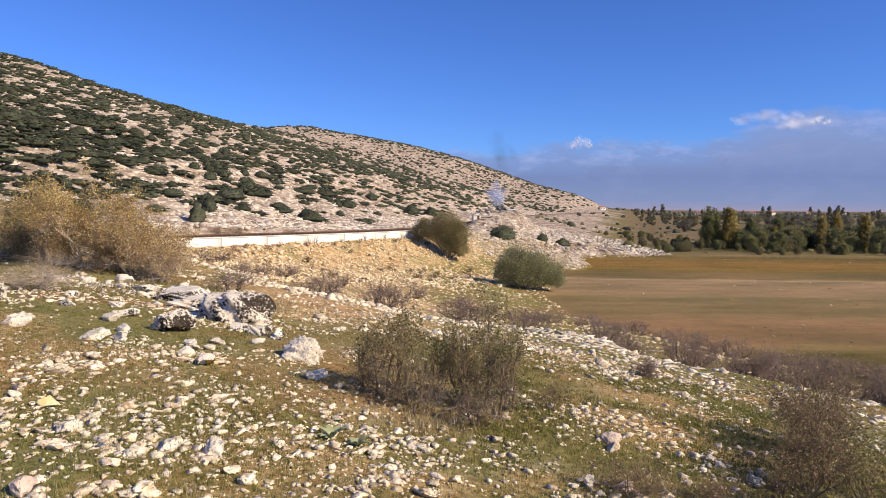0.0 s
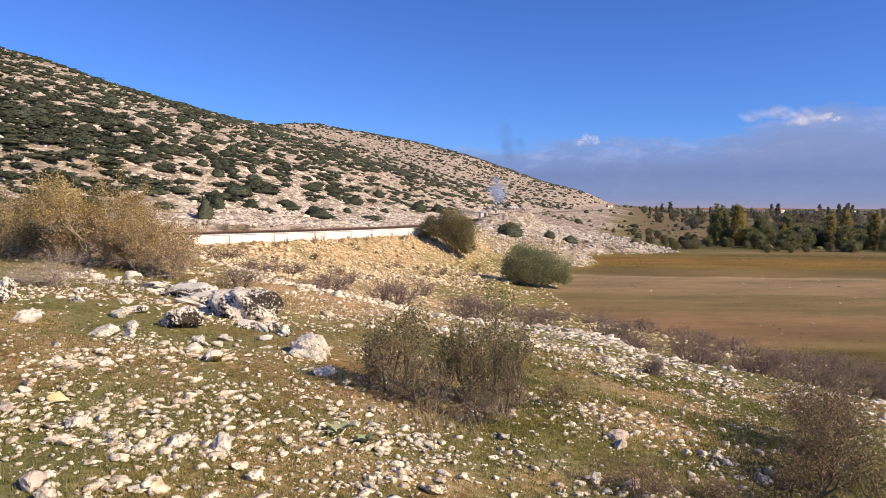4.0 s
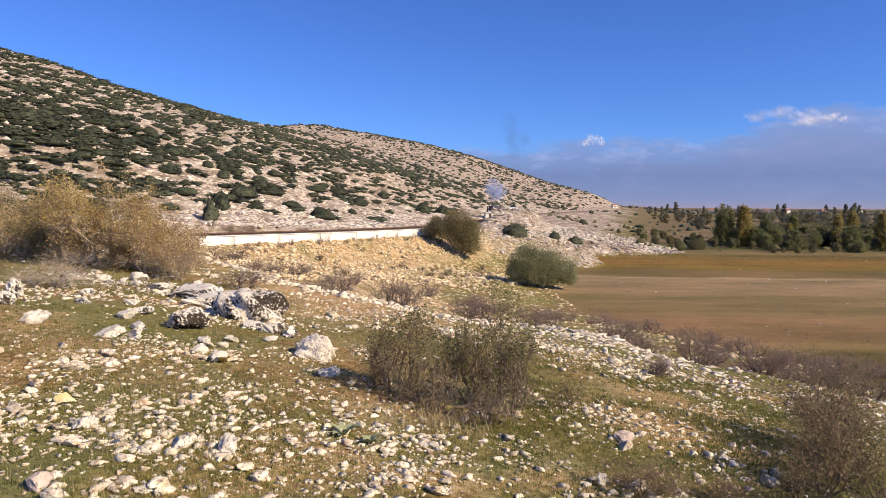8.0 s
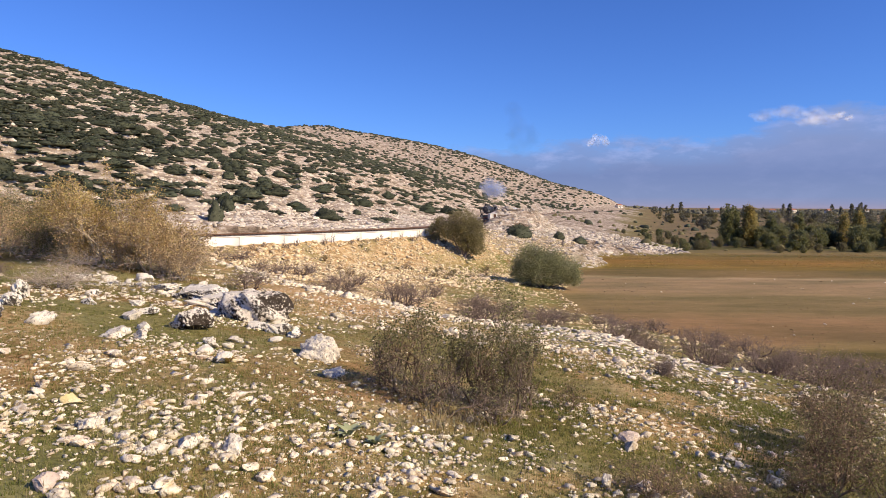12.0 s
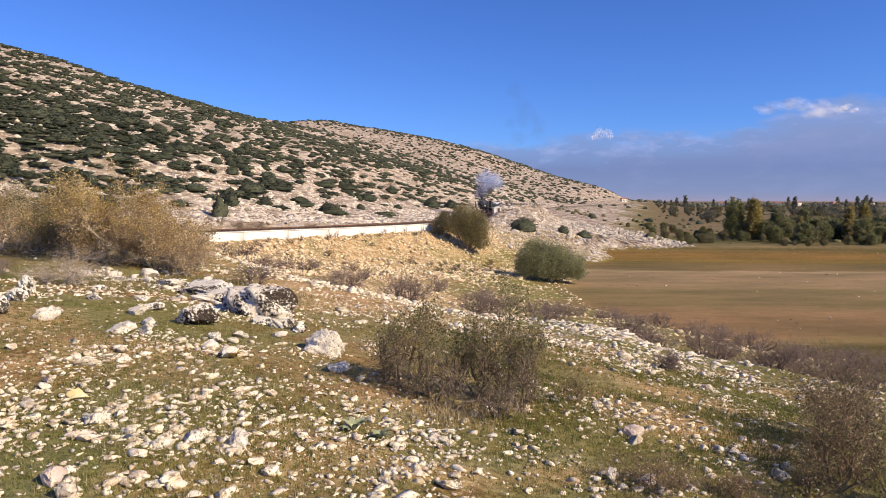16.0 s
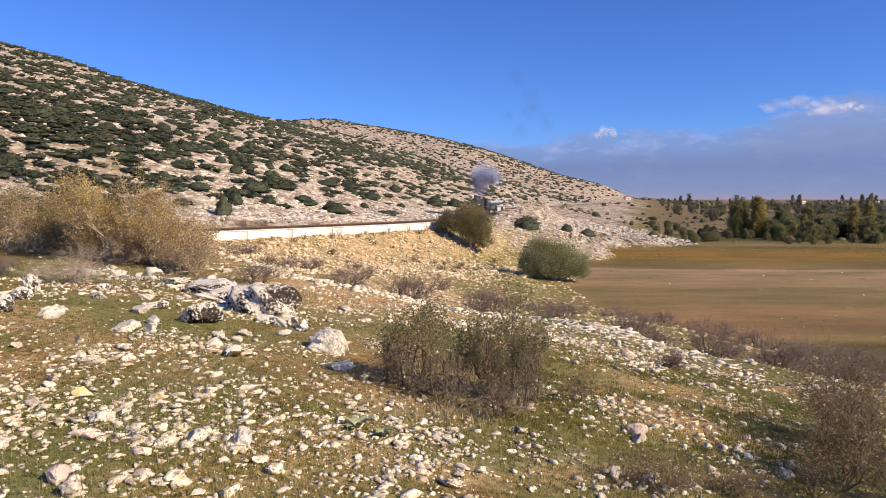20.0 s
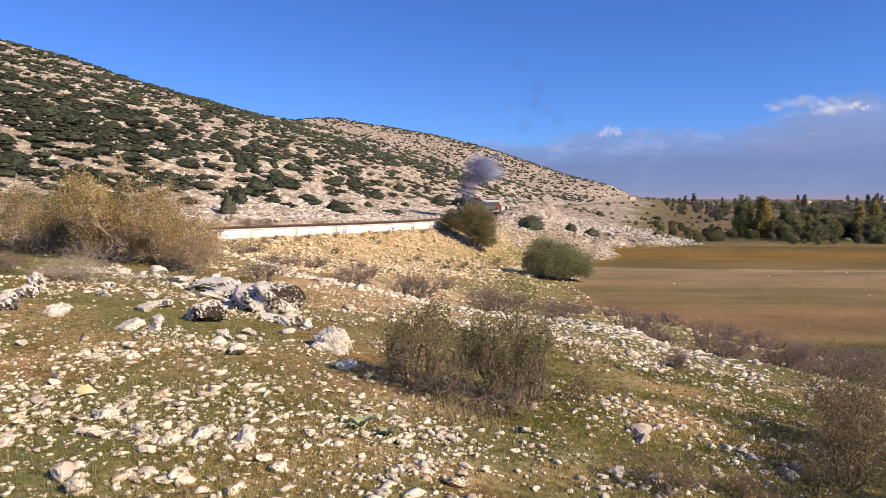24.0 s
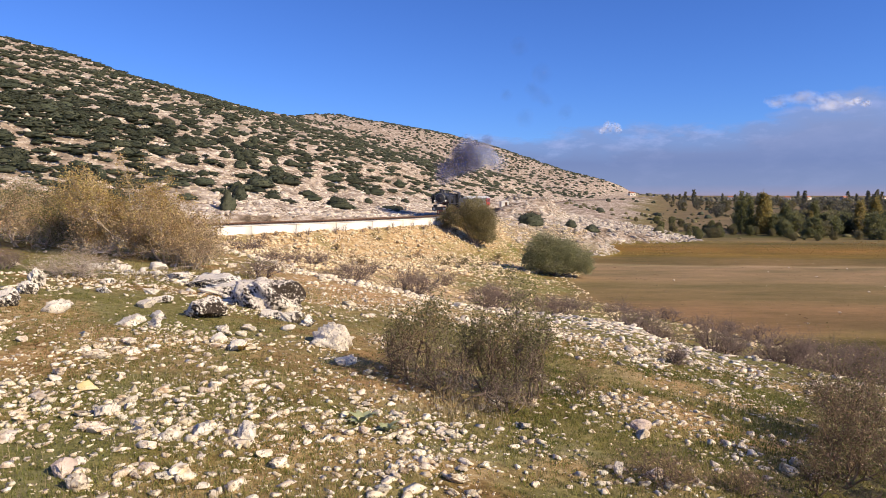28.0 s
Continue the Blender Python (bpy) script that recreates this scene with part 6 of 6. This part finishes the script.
def locomotive():
    root = tagged(new("steam_locomotive"), "black steam locomotive with red wheels and frames, under steam", "locomotive")
    bm = bmesh.new()
    add_lathe(bm, [(0.86, -3.2), (0.9, -3.15), (0.9, 1.0), (0.86, 1.02), (0.86, 1.1), (0.9, 1.12), (0.9, 3.1), (0.94, 3.14), (0.94, 4.6), (0.9, 4.66)], Matrix.Translation((0.6, 0, 2.85)) @ LEVEL, 28)
    part("boiler", bm, BLACK_PAINT, root, "sooty black boiler", True)
    bm = bmesh.new()
    add_lathe(bm, [(0.78, 0), (0.78, 0.04), (0.7, 0.1), (0.35, 0.17), (0.08, 0.2), (0.06, 0.32)], Matrix.Translation((5.26, 0, 2.85)) @ LEVEL, 28)
    part("smokebox_door", bm, BLACK_PAINT, root, "round smokebox door", True)
    bm = bmesh.new()
    for k in range(20):
        a, b = 2 * math.pi * k / 20, 2 * math.pi * (k + 1) / 20
        add_rod(bm, (5.3, 0.79 * math.cos(a), 2.85 + 0.79 * math.sin(a)), (5.3, 0.79 * math.cos(b), 2.85 + 0.79 * math.sin(b)), 0.035, None, 6)
    part("door_ring", bm, STEEL, root, "bright ring round the smokebox door")
    bm = bmesh.new()
    add_lathe(bm, [(0.38, 0), (0.3, 0.12), (0.28, 0.5), (0.34, 0.58), (0.34, 0.68), (0.26, 0.7)], Matrix.Translation((4.5, 0, 3.7)), 18)
    part("chimney", bm, BLACK_PAINT, root, "short black chimney", True)
    for x, r in ((2.6, 0.42), (0.9, 0.46)):
        bm = bmesh.new()
        add_lathe(bm, [(r * 1.1, 0), (r, 0.1), (r, 0.42), (r * 0.8, 0.58), (r * 0.3, 0.66)], Matrix.Translation((x, 0, 3.62)), 18)
        part("dome", bm, BLACK_PAINT, root, smooth=True)
    bm = bmesh.new()
    add_box(bm, -1.9, 0, 2.55, 1.9, 1.9, 1.9, 0.1)
    part("firebox", bm, BLACK_PAINT, root)
    bm = bmesh.new()
    add_box(bm, -3.6, 1.42, 2.55, 2.0, 0.08, 2.1, 0.02)
    add_box(bm, -3.6, -1.42, 2.55, 2.0, 0.08, 2.1, 0.02)
    add_box(bm, -2.62, 0, 2.55, 0.08, 2.9, 2.1, 0.02)
    part("cab", bm, BLACK_PAINT, root, "black cab sides and front")
    bm = bmesh.new()
    for k in range(8):
        y0, y1 = -1.55 + k * 0.3875, -1.55 + (k + 1) * 0.3875
        z0, z1 = 3.6 + 0.42 * (1 - (y0 / 1.55) ** 2), 3.6 + 0.42 * (1 - (y1 / 1.55) ** 2)
        q = [bm.verts.new(p) for p in ((-5.0, y0, z0), (-2.3, y0, z0), (-2.3, y1, z1), (-5.0, y1, z1))]
        r = [bm.verts.new(p.co + Vector((0, 0, 0.06))) for p in q]
        bm.faces.new(q[::-1])
        bm.faces.new(r)
        for i in range(4):
            bm.faces.new((q[i], q[(i + 1) % 4], r[(i + 1) % 4], r[i]))
    part("cab_roof", bm, BLACK_PAINT, root, "curved black cab roof")
    for side in (-1, 1):
        for x in (-3.95, -3.2):
            bm = bmesh.new()
            add_box(bm, x, side * 1.47, 2.95, 0.55, 0.04, 0.7, 0.03)
            part("cab_window", bm, DARK_OPENING, root)
        bm = bmesh.new()
        add_box(bm, 1.1, side * 1.25, 1.86, 8.2, 0.75, 0.07, 0.02)
        part("running_board", bm, BLACK_PAINT, root, "black running board")
        bm = bmesh.new()
        add_box(bm, 4.35, side * 1.48, 2.7, 1.7, 0.05, 1.5, 0.02)
        part("smoke_deflector", bm, BLACK_PAINT, root, "upright black smoke deflector")
        bm = bmesh.new()
        add_rod(bm, (3.5, side * 1.2, 1.05), (4.7, side * 1.2, 1.05), 0.36, None, 16)
        add_rod(bm, (3.4, side * 1.15, 1.55), (4.8, side * 1.15, 1.55), 0.2, None, 12)
        part("cylinder", bm, BLACK_PAINT, root)
        bm = bmesh.new()
        add_rod(bm, (5.0, side * 0.95, 2.4), (5.25, side * 0.95, 2.4), 0.17, 0.2, 14)
        lamp = part("headlamp", bm, BLACK_PAINT, root)
        bm = bmesh.new()
        add_rod(bm, (5.25, side * 0.95, 2.4), (5.28, side * 0.95, 2.4), 0.16, None, 14)
        part("lens", bm, LAMP_GLASS, lamp, "clear lamp glass")
        bm = bmesh.new()
        add_rod(bm, (5.6, side * 0.88, 1.05), (6.0, side * 0.88, 1.05), 0.09, None, 10)
        add_rod(bm, (6.0, side * 0.88, 1.05), (6.06, side * 0.88, 1.05), 0.24, None, 16)
        part("buffer", bm, STEEL, root)
        bm = bmesh.new()
        add_rod(bm, (-2.4, side * 1.02, 3.3), (4.9, side * 1.02, 3.3), 0.03, None, 6)
        part("handrail", bm, STEEL, root)
        bm = bmesh.new()
        add_box(bm, 0.4, side * 0.93, 0.72, 5.6, 0.07, 0.14, 0.02)
        part("side_rod", bm, STEEL, root, "bright steel side rod")
    bm = bmesh.new()
    add_box(bm, 5.5, 0, 1.1, 0.14, 2.7, 0.55, 0.03)
    part("buffer_beam", bm, BLACK_PAINT, root, "sooty black buffer beam")
    bm = bmesh.new()
    add_box(bm, 0.6, 0, 1.05, 9.8, 1.1, 0.6, 0.03)
    part("frame", bm, RED_PAINT, root, "dull red main frame")
    wheels = [wheel(root, x, side, 0.7, RED_PAINT, 12) for x in (-2.1, -0.6, 0.9, 2.4) for side in (-1, 1)]
    wheels += [wheel(root, x, side, 0.43, RED_PAINT, 9) for x in (4.1,) for side in (-1, 1)]
    return root, wheels


def tender():
    root = tagged(new("tender"), "black coal tender with a heaped load", "tender")
    bm = bmesh.new()
    add_box(bm, 0, 0, 2.1, 6.6, 2.8, 1.9, 0.08)
    part("tank", bm, BLACK_PAINT, root, "black riveted water tank")
    v, f = rock_shape(71, 4, 0.3, 1.0, 3)
    mesh_part("coal", v * np.array([5.2, 2.5, 1.4]) + np.array([0, 0, 3.1]), f, COAL, root, "heaped black coal")
    bm = bmesh.new()
    add_box(bm, 0, 0, 0.95, 7.0, 1.3, 0.4, 0.03)
    part("frame", bm, RED_PAINT, root)
    return root, [wheel(root, x, side, 0.48, RED_PAINT, 9) for x in (-2.5, -0.9, 0.9, 2.5) for side in (-1, 1)]


def coach(length, name, label, paint, roof_paint):
    root = tagged(new(name), label, "coach")
    bm = bmesh.new()
    add_box(bm, 0, 0, 2.05, length, 2.8, 1.9, 0.06)
    part("body", bm, paint, root)
    bm = bmesh.new()
    rings = []
    for x in (-length / 2 - 0.12, length / 2 + 0.12):
        rings.append([bm.verts.new((x, 1.55 * math.cos(math.pi * k / 10), 2.98 + 0.55 * math.sin(math.pi * k / 10))) for k in range(11)])
    for k in range(10):
        bm.faces.new((rings[0][k], rings[0][k + 1], rings[1][k + 1], rings[1][k]))
    bm.faces.new((rings[0][0], rings[1][0], rings[1][-1], rings[0][-1]))
    bm.faces.new(rings[0][::-1])
    bm.faces.new(rings[1])
    bmesh.ops.recalc_face_normals(bm, faces=bm.faces[:])
    part("roof", bm, roof_paint, root)
    n = max(2, int(length / 1.7))
    for side in (-1, 1):
        for k in range(n):
            bm = bmesh.new()
            add_box(bm, -length / 2 + (k + 0.5) * length / n, side * 1.405, 2.35, 0.95, 0.04, 0.7, 0.03)
            part("window", bm, DARK_OPENING, root)
    bm = bmesh.new()
    add_box(bm, 0, 0, 0.95, length * 0.94, 1.8, 0.3, 0.03)
    part("underframe", bm, BLACK_PAINT, root)
    for end in (-1, 1):
        for side in (-1, 1):
            bm = bmesh.new()
            add_rod(bm, (end * length / 2, side * 0.88, 1.05), (end * (length / 2 + 0.4), side * 0.88, 1.05), 0.08, 0.2, 10)
            part("buffer", bm, BLACK_PAINT, root)
    w = [wheel(root, x * length * 0.36, side, 0.46, BLACK_PAINT, 8) for x in (-1, 1) for side in (-1, 1)]
    return root, w


LOCO, LOCO_WHEELS = locomotive()
TENDER, TENDER_WHEELS = tender()
COACHES = [coach(length, "passenger_coach", "grey-green passenger coach with a silver roof", COACH_GREEN, ROOF_PAINT) for length in (9.5, 11.0)]
COACHES.append(coach(5.2, "brake_van", "red brake van at the end of the train", RED_PAINT, ROOF_PAINT))
# each vehicle's middle behind the locomotive's front buffers
LOCO.scale = (1.09, 1.09, 1.09)
TRAIN = [(LOCO, 6.5)]
back = 12.2 + 3.8
TRAIN.append((TENDER, back))
back += 3.8
for (ob, _), length in zip(COACHES, (9.5, 11.0, 5.2)):
    TRAIN.append((ob, back + length / 2 + 0.5))
    back += length + 1.0
SPEED, FRONT_END = 4.15, s_at_y(121.5)


def front_at(t):
    """How far the locomotive's front has come: it gains speed towards the end."""
    return FRONT_END - SPEED * (28.0 - t) - 6.5 * (1 - math.exp((t - 28.0) / 4.0))


def vehicle_pose(t, behind):
    x, y, z, a = track_at(front_at(t) - behind)
    return pose(float(x), float(y), float(z), 0, 0, math.degrees(float(a)))


# ---- smoke, in rigid puffs ----
def puff_mesh(seed, radius, count, material):
    rng = np.random.default_rng(seed)
    at = rng.normal(0, 0.42, (count, 3)) * radius
    s = rng.uniform(1.3, 2.3, count)[:, None] * radius * np.ones((1, 3))
    return mesh_from("puff", *shells(seed, at, s, 6, 3, 0.12), material, True)


PALE = [puff_mesh(k, 1.9, 2, PALE_SMOKE) for k in range(4)]
DARKER = [puff_mesh(10 + k, 1.25, 2, DARK_SMOKE) for k in range(4)]
BROAD = [puff_mesh(20 + k, 1.6, 2, MID_SMOKE) for k in range(4)]
plume = tagged(new("smoke_plume"), "blue-grey coal smoke rising from the chimney", "smoke")
PUFFS = []


def puff(mesh, path):
    ob = child(new("puff", mesh), plume)
    tagged(ob, kind="stuff")
    PUFFS.append((ob, path))


rng = np.random.default_rng(37)
for k in range(16):  # the pale cloud, thin and wide, above and behind the chimney
    side, up = rng.normal(2.4, 1.1), rng.normal(4.0, 1.0)
    puff(PALE[k % 4], [(0, (side * 0.5 - 1.2, rng.normal(4, 2), up * 2.2 - 5.6)), (6, (side * 0.6 - 0.6, rng.normal(4, 2), up * 1.9 - 4.2)), (12, (side, rng.normal(4, 2), up)), (18, (side * 1.1, rng.normal(4, 2), up * 1.05)), (28, (side * 1.6 + 3.0, rng.normal(5, 2), up * 1.2 + 1.0))])
for k in range(42):  # dark puffs that leave the chimney one after another, and paler ones that thin out of them
    born = 14.5 + 13.2 * k / 42
    a = rng.uniform(-1, 1, 3)
    fade = lambda age, slow: 1 - math.exp(-age / slow)
    rise = lambda age: (9.5 * fade(age, 9.0) - 0.5 + a[0] * 1.8 * fade(age, 2.0), 4.0 * fade(age, 6) + a[1] * 2.2 * fade(age, 3), 1.2 + 7.0 * fade(age, 5.5) + a[2] * 1.6 * fade(age, 2.0))
    path = [(0, (0, 0, -8.0)), (born - 0.4, (0, 0, -8.0)), (born, (0, 0, 0.9))]
    path += [(t, rise(t - born)) for t in (born + 1.0, born + 2.5, born + 5.0, born + 9.0) if t < 27.9]
    path.append((28, rise(28 - born)))
    puff(DARKER[k % 4] if k % 2 else BROAD[k % 4], path)
haze = tagged(new("drifting_smoke"), "thin grey patch of old smoke drifting over the hill", "smoke")
WISPS = []
for k in range(8):  # wisps that drift apart until they can hardly be seen
    ob = child(new("wisp", puff_mesh(31 + k, 3.6, 1, OLD_SMOKE)), haze)
    WISPS.append((ob, rng.normal(0, 1, 3)))


def motions():
    times = [0.0] + [k * 0.5 for k in range(1, 57)]
    for ob, behind in TRAIN:
        walk(ob, [(t, vehicle_pose(t, behind)) for t in times])
    for ob, r in [(w, 0.7) for w in LOCO_WHEELS[:8]] + [(w, 0.43) for w in LOCO_WHEELS[8:]]:
        m = ob.matrix_basis.copy()
        step = 0.2 if r > 0.6 else 0.1
        n = round(28 / step)
        walk(ob, [(28 * k / n, m @ pose(0, 0, 0, 0, math.degrees((front_at(28 * k / n) - front_at(0)) / (1.09 * r)))) for k in range(n + 1)])
    rows = []
    for t in times:
        m = vehicle_pose(t, 6.5) @ pose(4.9, 0, 4.7)
        rows.append((t, Matrix.Translation(m.translation)))
    walk(plume, rows)
    for k, (ob, path) in enumerate(PUFFS):
        walk(ob, [(t, pose(*p, 0, 0, 40 * k % 360 + 2.0 * t)) for t, p in path])
    walk(haze, [(0, pose(32.5, 252, 31.5)), (14, pose(32.0, 252, 38.5, 0, 0, 20)), (28, pose(30.0, 252, 46.0, 0, 0, 40))])
    for ob, (a, b, c) in WISPS:
        walk(ob, [(t, pose(a * w, b * w, c * w * 0.8, 0, 0, 3.0 * t)) for t, w in ((0, 1.6), (8, 2.4), (16, 4.5), (28, 8.0))])


motions()
